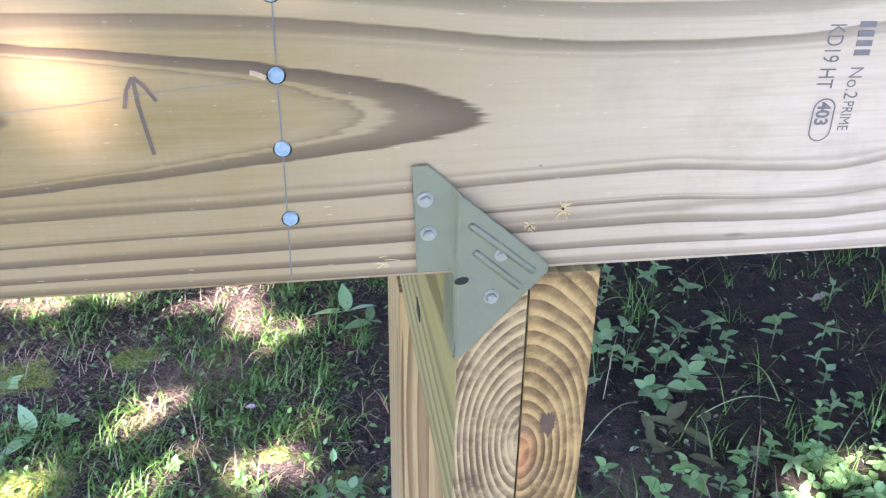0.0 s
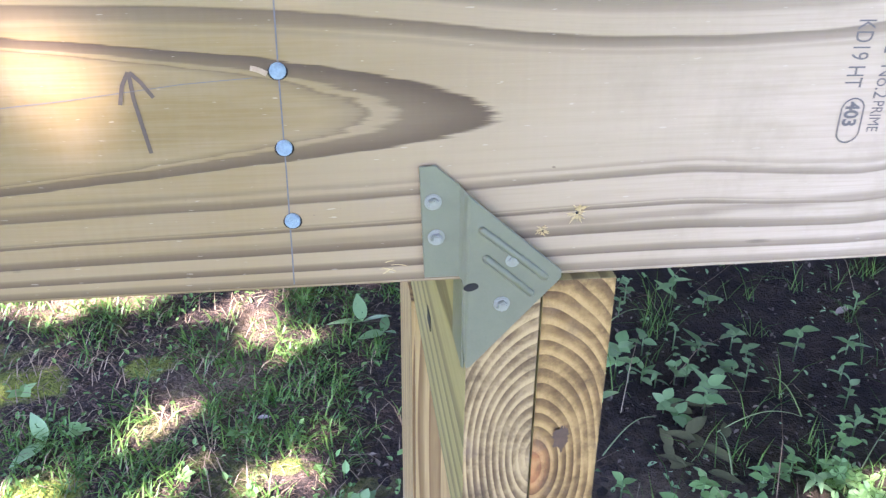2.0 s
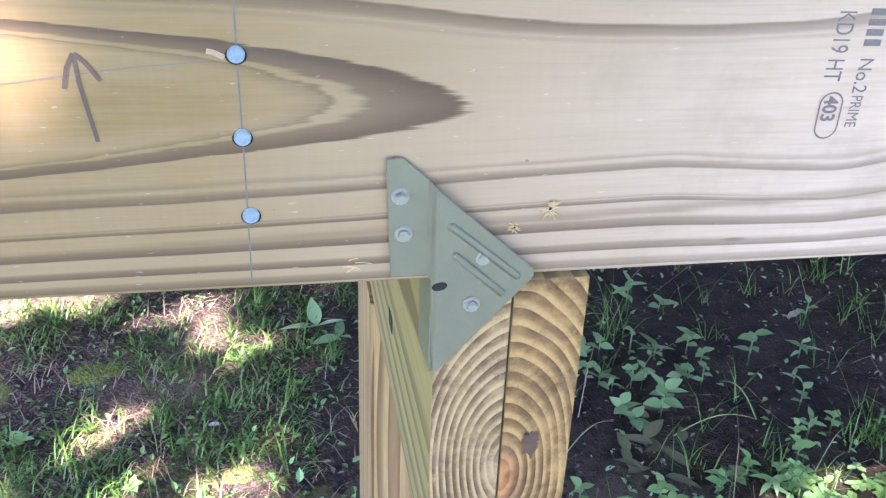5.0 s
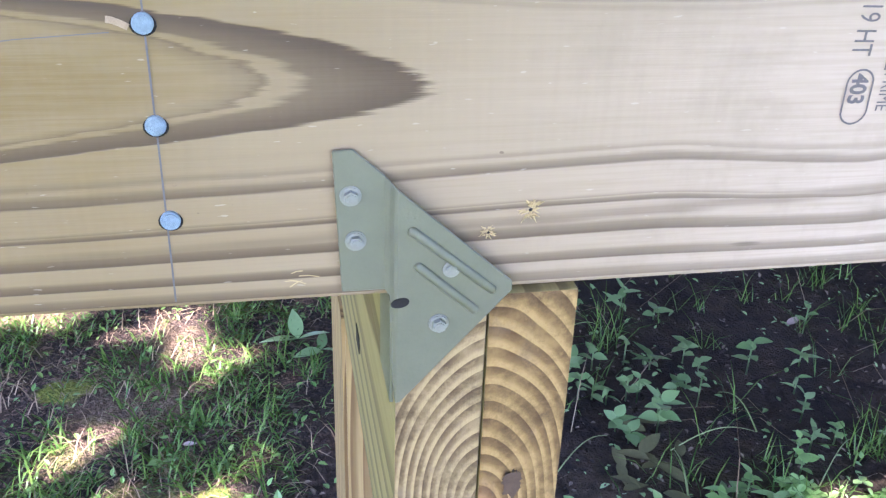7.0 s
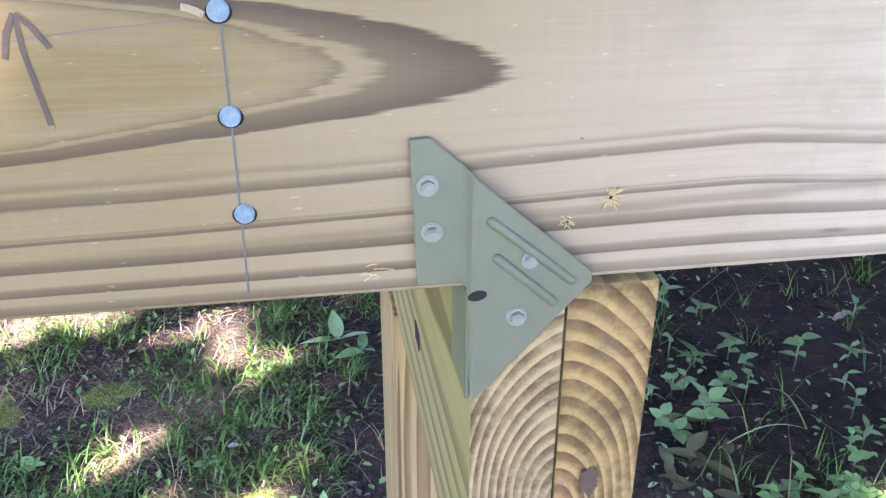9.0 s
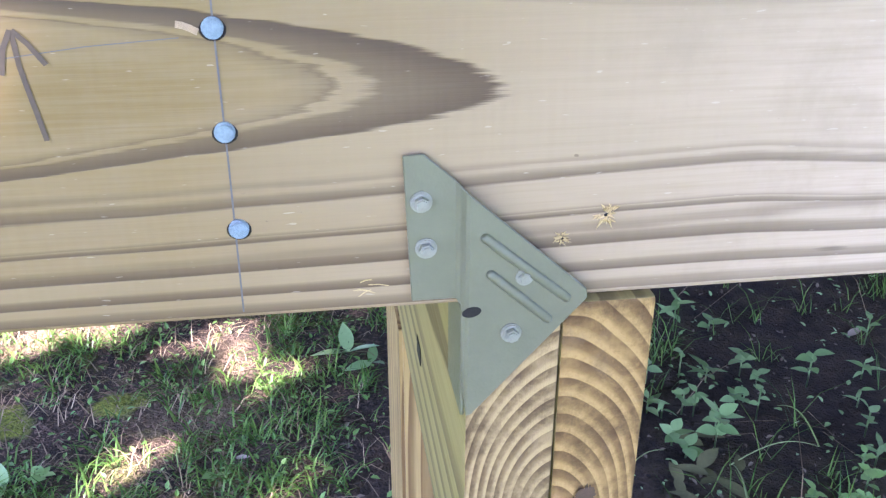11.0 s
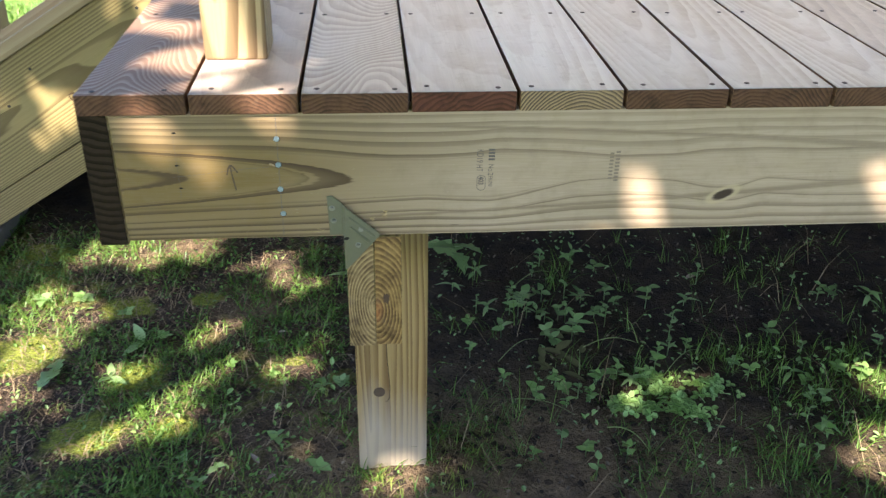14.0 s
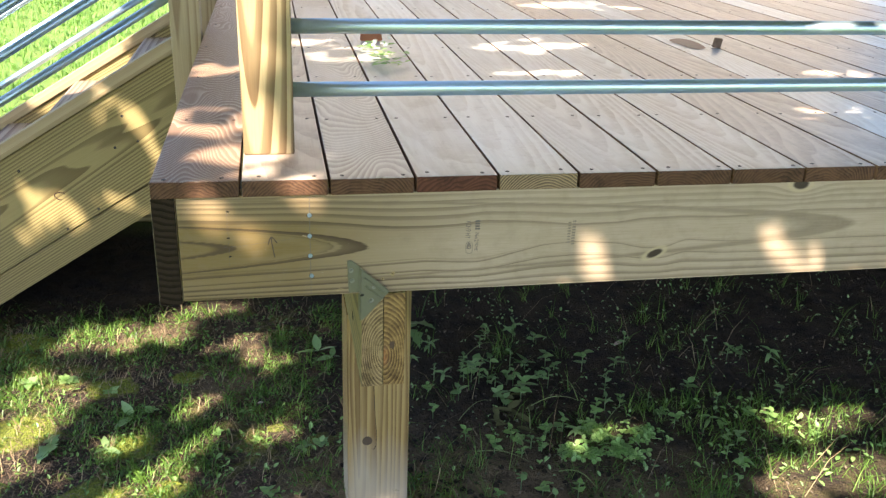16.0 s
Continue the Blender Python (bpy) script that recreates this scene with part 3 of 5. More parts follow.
def support_post():
    out = [(0.295, -0.25), (0.433, -0.25), (0.433, RIM_BOT - 0.002), (0.3765, RIM_BOT - 0.002), (0.3765, RIM_BOT - 0.187), (0.295, RIM_BOT - 0.187)]
    bm = prism([(x - 0.364, z - 0.35) for x, z in out], 0.14)
    bmesh.ops.bevel(bm, geom=bm.edges[:], offset=0.003, segments=2, affect='EDGES')
    return bm


post = part("support_post", support_post(), POST_Z, deck, "square pine post notched for the beam, muddy at its foot", (0.364, 0.292, 0.35))

bm = disc(0.0115, 0.0012, 20, 0.0004)
bmesh.ops.rotate(bm, matrix=Matrix.Rotation(radians(90), 3, 'X'), verts=bm.verts)
part("knot", bm, plain("knot_wood", (0.085, 0.058, 0.036), 0.7, 0.0, 0.5, 160.0, 0.3), post, "grey-brown knot", (0.339 - 0.364, -0.0002, 0.229 - 0.35))
part("drying_crack", stroke([(x - 0.364, z - 0.35) for x, z in ((0.350, 0.55), (0.3515, 0.42), (0.356, 0.30), (0.360, 0.245), (0.359, 0.215), (0.354, 0.205), (0.350, 0.207))], 0.0012), DARK, post)

bm = bmesh.new()
rim_pts = [bm.verts.new((0.0055 * (0.8 + 0.35 * noise.noise((2.2 * math.cos(a), 2.2 * math.sin(a), 1)) + 0.3 * noise.noise((6 * math.cos(a), 6 * math.sin(a), 4))) * math.cos(a), 0, 0.0105 * (0.8 + 0.4 * noise.noise((2 * math.cos(a), 2 * math.sin(a), 7)) + 0.3 * noise.noise((7 * math.cos(a), 7 * math.sin(a), 2))) * math.sin(a))) for a in [i / 56 * 2 * math.pi for i in range(56)]]
bm.faces.new(rim_pts[::-1])
part("dark_stain", bm, plain("grey_stain", (0.085, 0.052, 0.03), 0.8, 0.0, 0.5, 200.0, 0.2), plies[1], "", (0.352 - 0.3555, -1.7262, 0.636 - 0.6455))
part("old_slot", box(0.0006, 0.018, 0.012, 0), DARK, plies[0], "", (-0.0195, SLOT[0] - 1.719, SLOT[1] - 0.6455))

# boards
board_len = DECK_END_Y + 0.004
N_BOARDS = 26
bm = box(PITCH - 0.0045, board_len, T, 0.0025)
slot_faces(bm, lambda f: abs(f.normal.x) > 0.45, 2)
slot_faces(bm, lambda f: abs(f.normal.y) > 0.7, 1)
board_mesh = mesh_of("deck_board", bm, [DECK_TOP, DECK_END, DECK_EDGE])
board_pale = board_mesh.copy()
board_pale.materials[1] = DECK_END_PALE
board_warm = board_mesh.copy()
board_warm.materials[0] = DECK_WARM
board_red = board_mesh.copy()
board_red.materials[0] = DECK_RED
board_figured = board_mesh.copy()
board_figured.materials[0] = DECK_FIGURED
board_red_end = board_mesh.copy()
board_red_end.materials[1] = DECK_END_RED
BOARD_KINDS = {0: board_warm, 1: board_red, 2: board_figured, 3: board_red_end, 4: board_pale}
screw_mesh = mesh_of("deck_screw", disc(0.0036, 0.003, 10), SCREW_DARK)
JOISTS = [0.018, 0.39, 0.80, 1.20, 1.61, 2.02, 2.42]
rng = random.Random(4)
for k in range(N_BOARDS):
    ob = part("deck_board", BOARD_KINDS.get(k, board_red if k > 7 and k % 5 else board_mesh), None, deck, "", (-0.04 + PITCH * (k + 0.5), board_len / 2 - 0.004 - rng.uniform(0, 0.003), H - T / 2 - rng.uniform(0, 0.0012)))
    if k < 16:
        for yj in JOISTS:
            for sx in (-0.047, 0.047):
                part("deck_screw", screw_mesh, None, ob, "", (sx + rng.uniform(-0.006, 0.006), yj - board_len / 2 + rng.uniform(-0.005, 0.005), T / 2 - 0.0008))

# nails, lines and marks on the rim joist
nail = disc(0.0037, 0.003, 18, 0.0007)
bmesh.ops.rotate(nail, matrix=Matrix.Rotation(radians(90), 3, 'X'), verts=nail.verts)
nail_mesh = mesh_of("nail_head", nail, GALV)
gap = disc(0.0039, 0.001, 14)
bmesh.ops.rotate(gap, matrix=Matrix.Rotation(radians(90), 3, 'X'), verts=gap.verts)
for v in gap.verts:
    v.co.x *= 1.16
gap_mesh = mesh_of("nail_dent", gap, DARK)
for x, z in ((0.2115, 0.886), (0.2112, 0.849), (0.2115, 0.813), (0.2128, 0.776)):
    part("nail_dent", gap_mesh, None, rim, "", (x, 0.0001, z - 0.0006))
    part("nail_head", nail_mesh, None, rim, "bright galvanised nail head", (x, -0.0006, z))
part("pencil_line", stroke([(0.2122, RIM_TOP - 0.004), (0.2115, 0.85), (0.2116, 0.80), (0.2112, RIM_BOT + 0.003)], 0.0007), PENCIL, rim)
part("pencil_line", stroke([(0.0775, RIM_TOP - 0.02), (0.079, 0.83), (0.078, 0.80)], 0.0003), PENCIL, rim)
part("pencil_line", stroke([(0.07, 0.8335), (0.12, 0.838), (0.17, 0.844), (0.2, 0.846)], 0.00034), PENCIL, rim)
for lift, pts in enumerate(([(0.1480, 0.850), (0.1485, 0.838), (0.1505, 0.825), (0.1525, 0.8125)], [(0.1478, 0.850), (0.1445, 0.844), (0.1425, 0.8355)], [(0.1484, 0.850), (0.1525, 0.8455), (0.1570, 0.8385)])):
    part("arrow_stroke", stroke(pts, 0.0018, -0.0004 - 0.0002 * lift), MARKER, rim)


def ragged(r, seed):
    rg = random.Random(seed)
    bm = bmesh.new()
    for i in range(30):
        a = rg.uniform(0, 6.28)
        p = Vector((math.cos(a), 0, math.sin(a))) * r * rg.uniform(0.1, 0.8)
        d = Vector((math.cos(a + rg.uniform(-0.8, 0.8)), rg.uniform(-0.7, -0.2), math.sin(a + rg.uniform(-0.8, 0.8)))) * r * rg.uniform(0.5, 0.9)
        n = d.cross(Vector((0, 1, 0))).normalized() * r * 0.16
        v = [bm.verts.new(p + n), bm.verts.new(p - n), bm.verts.new(p + d), bm.verts.new(p + Vector((0, -r * 0.18, 0)))]
        for f in ((0, 1, 2), (0, 2, 3), (1, 3, 2), (0, 3, 1)):
            bm.faces.new([v[j] for j in f])
    bmesh.ops.recalc_face_normals(bm, faces=bm.faces)
    return bm


for x, z, r, s in ((0.352, 0.773, 0.0043, 1), (0.335, 0.764, 0.0028, 2)):
    part("torn_hole", gap_mesh, None, rim, "", (x, 0.0001, z)).scale = (r / 0.022, 1, r / 0.022)
    part("splinter_tuft", ragged(r, s), SPLINTER, rim, "torn pale wood round an old screw hole", (x, 0, z))
rg = random.Random(31)
for i in range(5):
    x, z, a = 0.2625 + rg.uniform(-0.006, 0.006), 0.748 + rg.uniform(-0.002, 0.005), rg.uniform(-0.6, 0.6)
    k = rg.uniform(0.002, 0.004)
    part("splinter", stroke([(x - k * math.cos(a), z - k * math.sin(a)), (x, z + 0.0004), (x + k * math.cos(a), z + k * math.sin(a))], 0.0004, -0.0006 - 0.00015 * i), SPLINTER, rim)
part("wood_chip", stroke([(0.2065, 0.8478), (0.204, 0.8492), (0.2015, 0.8502), (0.1995, 0.8506)], 0.0024, -0.0012), plain("dull_chip", (0.36, 0.26, 0.16), 0.8, 0.0, 0.4, 400.0, 0.5), rim, "lifted pale chip beside a nail")
for x, z in ((0.080, 0.896), (0.0785, 0.850), (0.080, 0.817)):
    part("nail_dent", gap_mesh, None, rim, "", (x, 0.0001, z)).scale = (0.6, 1, 0.32)

# ---- ink stamps ----


def words(name, text, size, x, z, turn, parent, squash=1.0, bold=0.0):
    cu = bpy.data.curves.new(name, 'FONT')
    cu.body, cu.size, cu.offset = text, size, bold
    tmp = new("tmp_text", cu)
    me = bpy.data.meshes.new_from_object(tmp.evaluated_get(bpy.context.evaluated_depsgraph_get()))
    bpy.data.objects.remove(tmp)
    me.materials.clear()
    me.materials.append(INK)
    ob = part(name, me, None, parent)
    ob.matrix_basis = Matrix.Translation((x, -0.0005, z)) @ Matrix.Rotation(radians(turn), 4, 'Y') @ Matrix.Rotation(radians(90), 4, 'X') @ Matrix.Diagonal((squash, 1, 1, 1))
    return ob


def bar(x, z, w, h, turn, parent, ink=INK):
    bm = box(w, 0.0002, h, 0)
    ob = part("stamp_bar", bm, ink, parent, "", (x, -0.0004, z), (0, radians(turn), 0))
    return ob


TURN_T = 91.0
words("stamp_text", "KD19 HT", 0.0125, 0.4785, 0.8665, TURN_T, rim, 0.66, 0.0)
words("stamp_text", "No.2", 0.0105, 0.4945, 0.8445, TURN_T, rim, 0.8, 0.0)
words("stamp_text", "PRIME", 0.0085, 0.4950, 0.8265, TURN_T, rim, 0.72, 0.0)
words("stamp_text", "403", 0.0100, 0.4815, 0.8262, TURN_T, rim, 0.85, 0.0003)
for i in range(4):
    bar(0.4985, 0.8655 - 0.0047 * i, 0.0030, 0.0085, 90 + TURN_T - 90, rim)
oval = [(0.4851 + 0.0058 * math.cos(a), 0.8165 + (0.0055 if math.sin(a) > 0 else -0.0055) + 0.0058 * math.sin(a)) for a in [i / 24 * 2 * math.pi for i in range(25)]]
part("stamp_oval", stroke(oval, 0.0008, -0.0005), INK, rim)
for i in range(9):
    bar(0.6735, 0.859 - 0.0053 * i, 0.0030, 0.0062, TURN_T, rim, INK_FAINT)
    bar(0.6650, 0.857 - 0.0053 * i, 0.0026, 0.0055, TURN_T, rim, INK_FAINT) if i < 8 else None

# ---- steel tie ----
tie = empty("hurricane_tie", (0, 0, 0), "green-grey painted steel hurricane tie screwed to joist and beam", "metal tie")
plate = [(0.273, 0.802), (0.2805, 0.8025), (0.3440, 0.7455), (0.3442, 0.7415), (0.2985, 0.690), (0.2965, 0.6895), (0.2955, 0.700), (0.2945, 0.7405), (0.2925, 0.7425), (0.2755, 0.7425)]
bm = prism([(x, z) for x, z in plate], 0.0016)
bmesh.ops.bevel(bm, geom=bm.edges[:], offset=0.0004, segments=1, affect='EDGES')
for cut in (0.2925, 0.2942, 0.2958, 0.2972):
    bmesh.ops.bisect_plane(bm, geom=bm.verts[:] + bm.edges[:] + bm.faces[:], plane_co=(cut, 0, 0), plane_no=(1, 0, 0))
for v in bm.verts:
    k = max(0.0, min(1.0, (v.co.x - 0.2925) / 0.0047))
    v.co.y -= 0.0052 * (3 * k * k - 2 * k ** 3)
part("plate", bm, TIE, tie, "", (0, -0.0036, 0))
bm = box(0.0016, 0.034, 0.050, 0.0004, 1)
part("side_flange", bm, TIE, tie, "", (0.2952, 0.0105, 0.7135))
for a, b_ in (((0.3015, 0.7715), (0.3370, 0.7415)), ((0.3040, 0.7560), (0.3300, 0.7325))):
    d = Vector((b_[0] - a[0], 0, b_[1] - a[1]))
    bm = bmesh.new()
    bmesh.ops.create_uvsphere(bm, u_segments=20, v_segments=10, radius=1.0)
    for v in bm.verts:
        half = d.length / 2 - 0.002
        v.co = Vector((v.co.x * 0.002 + (half if v.co.x > 0 else -half), v.co.y * 0.0022, v.co.z * 0.0020))
    part("pressed_rib", bm, TIE, tie, "", ((a[0] + b_[0]) / 2, -0.0088, (a[1] + b_[1]) / 2), (0, -math.atan2(d.z, d.x), 0), True)


def hex_screw():
    bm = disc(0.0042, 0.0014, 20, 0.0005)
    h = disc(0.0028, 0.0044, 6, 0.0006)
    bmesh.ops.translate(h, vec=(0, 0, 0.0016), verts=h.verts)
    me = bpy.data.meshes.new("t")
    h.to_mesh(me)
    bm.from_mesh(me)
    h.free()
    bmesh.ops.rotate(bm, matrix=Matrix.Rotation(radians(90), 3, 'X'), verts=bm.verts)
    return mesh_of("tie_screw", bm, TIE_SCREW)


hx = hex_screw()
for i, (x, z) in enumerate(((0.2795, 0.7842), (0.2812, 0.7652), (0.3185, 0.7530), (0.3140, 0.7285))):
    ob = part("tie_screw", hx, None, tie, "grey hex-head screw", (x, -0.0042 if i < 2 else -0.0094, z), (0, 0.4 * i, 0))
    if i == 2:
        ob.scale = (0.85, 0.5, 0.85)
bm = disc(1, 0.0004, 18)
for v in bm.verts:
    v.co = Vector((v.co.x * 0.0038, v.co.z, v.co.y * 0.0022))
part("slot_hole", bm, DARK, tie, "", (0.2982, -0.0089, 0.7388), (0, radians(-12), 0))

# ---- deck railing ----
rail = empty("deck_railing", (0.15, 0.18, H), "pine railing post with galvanised pipe rails on the deck edge", "railing")
bm = box(0.088, 0.088, 1.06, 0.005, 3)
part("rail_post", bm, RAIL_Z, rail, "", (0.0, 0.0, 0.53))
for z in (0.106, 0.216):
    part("pipe_rail", tube((0.04, 0.0, z), (3.4, 0.0, z + 0.008), 0.0132), PIPE, rail, "galvanised steel pipe", smooth=True)
bm = box(0.088, 0.088, 1.06, 0.005, 3)
part("rail_post", bm, RAIL_Z, rail, "", (3.4, 0.0, 0.53))

# ---- stairs ----
SL = 0.612
ANG = math.atan(SL)
X_TOP, Z_TOP, X_FOOT = -0.05, 0.935 + SL * 0.09, -1.62


def on_slope(x, below=0.0):
    return 0.935 + SL * (x + 0.14) - below


def sloped(y0, y1, below0, below1, x0=X_TOP, x1=X_FOOT):
    """A board that follows the flight, cut plumb at the top and level with the ground at the foot."""
    out = [(x0, on_slope(x0, below0)), (x0, on_slope(x0, below1))]
    zb = on_slope(x1, below1)
    if zb < 0.0:
        out += [(-0.14 + (0.0 + below1 - 0.935) / SL, 0.0), (-0.14 + (0.0 + below0 - 0.935) / SL, 0.0)]
        if on_slope(x1, below0) > 0:
            out[-1:] = [(x1, 0.0), (x1, on_slope(x1, below0))]
    else:
        out += [(x1, zb), (x1, on_slope(x1, below0))]
    mx = (x0 + x1) / 2
    bm = prism([(x, z) for x, z in out], y1 - y0)
    bmesh.ops.bevel(bm, geom=bm.edges[:], offset=0.003, segments=2, affect='EDGES')
    mid = Vector((mx, 0, on_slope(mx, 0.2)))
    inv = Matrix.Rotation(ANG, 4, 'Y') @ Matrix.Translation(-mid)
    bmesh.ops.transform(bm, matrix=inv, verts=bm.verts)
    return bm, (mid.x, y0, mid.z), (0, -ANG, 0)


stairs = empty("staircase", (0, 0, 0), "pine deck stairs with closed side boards and flat caps", "stairs")
for y0, near in ((1.42, True), (2.385, False)):
    bm, loc, rot = sloped(y0, y0 + 0.038, 0.047, 0.392)
    part("stringer", bm, STAIR, stairs, "", loc, rot)
    bm, loc, rot = sloped(y0 - 0.012, y0 + 0.05, 0.0, 0.045)
    part("stringer_cap", bm, STAIR_CAP, stairs, "", loc, rot)
    bm, loc, rot = sloped(y0 - 0.004, y0 + 0.034, 0.396, 0.49)
    part("lower_rail", bm, STAIR, stairs, "", loc, rot)
# panel added at the far side to keep light off the ground below the flight
part("skirt_panel", prism([(-0.05, on_slope(-0.05, 0.40)), (-0.05, -0.03), (-1.06, -0.03)], 0.02), STAIR, stairs, "", (0, 2.40, 0))
knot_ring = [(-0.51 + 0.016 * math.cos(a) * (1 + 0.2 * math.sin(a)), 0.446 + 0.012 * math.sin(a)) for a in [0.6 + i / 16 * 4.4 for i in range(17)]]
part("knot", stroke(knot_ring, 0.004), plain("dark_knot_edge", (0.07, 0.04, 0.02), 0.8, 0.0, 0.3, 100.0, 0.2), stairs, "", (0, 1.4195, 0))
for x, z in ((-0.30, 0.70), (-0.33, 0.60), (-0.26, 0.62), (-0.62, 0.53), (-0.70, 0.42), (-0.40, 0.40), (-0.50, 0.335)):
    bm = disc(0.0045, 0.002, 8)
    bmesh.ops.rotate(bm, matrix=Matrix.Rotation(radians(90), 3, 'X'), verts=bm.verts)
    part("stair_screw", bm, SCREW_DARK, stairs, "", (x, 1.4195 if z > on_slope(x, 0.392) else 1.4155, z))
RISE, RUN = 0.172, 0.172 / SL
for i in range(1, 6):
    z = H - RISE * i
    x1 = -0.045 - RUN * (i - 1)
    bm = box(RUN + 0.02, 0.925, 0.032, 0.004)
    part("tread", bm, TREAD, stairs, "", (x1 - RUN / 2, 1.9215, z - 0.016))
    if i < 6:
        bm = box(0.02, 0.92, RISE - 0.036, 0.002)
        part("riser", bm, TREAD, stairs, "", (x1 - RUN + 0.012, 1.9215, z - 0.034 - (RISE - 0.036) / 2))
handrail = empty("stair_railing", (0, 0, 0), "stair railing of pine posts and sloping galvanised pipes", "railing")
for y, pipe_y in ((1.405, 1.45), (2.36, 2.405)):
    for x, zb, zt in ((-0.0905, 0.45, 2.0), (-1.12, 0.0, 1.4)):
        if y < 2 and x < -0.5:
            continue
        yy = y + (0.075 if x < -0.5 else 0)
        bm = box(0.088, 0.088, zt - zb, 0.005, 3)
        part("stair_post", bm, PINE_Z, handrail, "", (x, yy + 0.044, (zt + zb) / 2))
    for up in (0.116, 0.240, 0.365):
        x0, x1 = -0.10, -1.75
        part("pipe_rail", tube((x0, pipe_y, on_slope(x0) + up), (x1, pipe_y, on_slope(x1) + up), 0.0132), PIPE, handrail, "galvanised steel pipe", smooth=True)
pad = tagged(new("paving_slab", mesh_of("paving_slab", box(0.5, 1.2, 0.06, 0.008), CONCRETE)), "grey concrete slab at the foot of the stairs", "slab")
pad.location = (-1.05, 1.82, 0.0)

# ---- unseen walls added to bounce sun onto the deck and darken below it ----
TAN_WALL = plain("tan_painted_wall", (0.64, 0.57, 0.48), 0.8, 0.0, 0.08, 12.0, 0.2)
for nm, loc, dims, mat, label in (("wall_north", (1.85, 3.67, 1.42), (3.8, 0.12, 2.96), TAN_WALL, "unseen tan wall added behind the deck to bounce sunlight"),
                                  ("wall_east", (3.74, 1.85, 0.42), (0.12, 3.52, 0.96), CONCRETE, "unseen grey wall added below the deck to block light")):
    ob = tagged(new(nm, mesh_of(nm, box(*dims, 0.004), mat)), label, "wall", kind="structure")
    ob.location = loc

# ---- ground ----


def height(x, y):
    h = 0.018 * noise.noise((x * 1.3, y * 1.3, 0)) + 0.008 * noise.noise((x * 5, y * 5, 3)) + 0.006 * noise.noise((x * 17, y * 17, 5)) + 0.004 * noise.noise((x * 41, y * 41, 6))
    h += 0.045 * math.exp(-((x - 0.36) ** 2 + (y - 0.27) ** 2) / 0.05) - 0.015
    return h


def lawn_share(x, y):
    """1 on the lawn, 0 on the bare soil round the post and under the deck."""
    edge = 0.30 + 0.12 * noise.noise((x * 2, y * 2, 9)) - 0.20 * max(0.0, 0.5 - max(y, -1.0))
    a = 1 / (1 + math.exp(max(-30.0, min(30.0, (x - edge) / 0.06))))
    if x > edge:
        a = max(a, 0.35 / (1 + math.exp(max(-30.0, min(30.0, (y - 0.55) / 0.08)))))
    if x > -1.1:
        a *= 1 / (1 + math.exp(max(-30.0, min(30.0, (y - 1.5 - 0.05 * noise.noise((x * 6, 0, 3))) / 0.03))))
    return a


# moss spots, mostly over the sun gaps, whose bright colour adds to the sunlight
MOSS_SUN = [(-0.57, 0.80, 0.13), (-0.32, 0.49, 0.10), (-0.34, 1.00, 0.08), (-0.13, 1.03, 0.05), (-0.25, 0.70, 0.09), (0.26, 0.66, 0.05), (0.13, 0.74, 0.03), (-0.65, 1.33, 0.1), (-0.72, 0.55, 0.12), (-0.12, 0.50, 0.06)]


def sunny_moss(x, y):
    """1 in the middle of a moss cushion that also paints a pool of sun."""
    return min(1.0, sum(math.exp(-((x - a) / r) ** 2 - ((y - b) / (0.75 * r)) ** 2) for a, b, r in MOSS_SUN))


def sunny_sand(x, y):
    """1 on pale sand spots of the lawn that also carry the brightness of sun pools."""
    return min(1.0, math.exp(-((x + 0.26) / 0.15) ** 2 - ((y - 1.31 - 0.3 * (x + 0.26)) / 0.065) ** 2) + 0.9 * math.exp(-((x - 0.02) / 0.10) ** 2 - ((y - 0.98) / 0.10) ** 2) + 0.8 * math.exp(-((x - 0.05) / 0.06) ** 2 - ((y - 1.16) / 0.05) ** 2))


def axis_lines(lo, fine0, fine1, hi, step):
    left = [fine0 - (fine0 - lo) * (i / 14) ** 2.5 for i in range(14, 0, -1)]
    mid = list(np.arange(fine0, fine1, step))
    right = [fine1 + (hi - fine1) * (i / 14) ** 2.5 for i in range(0, 15)]
    return left + mid + right


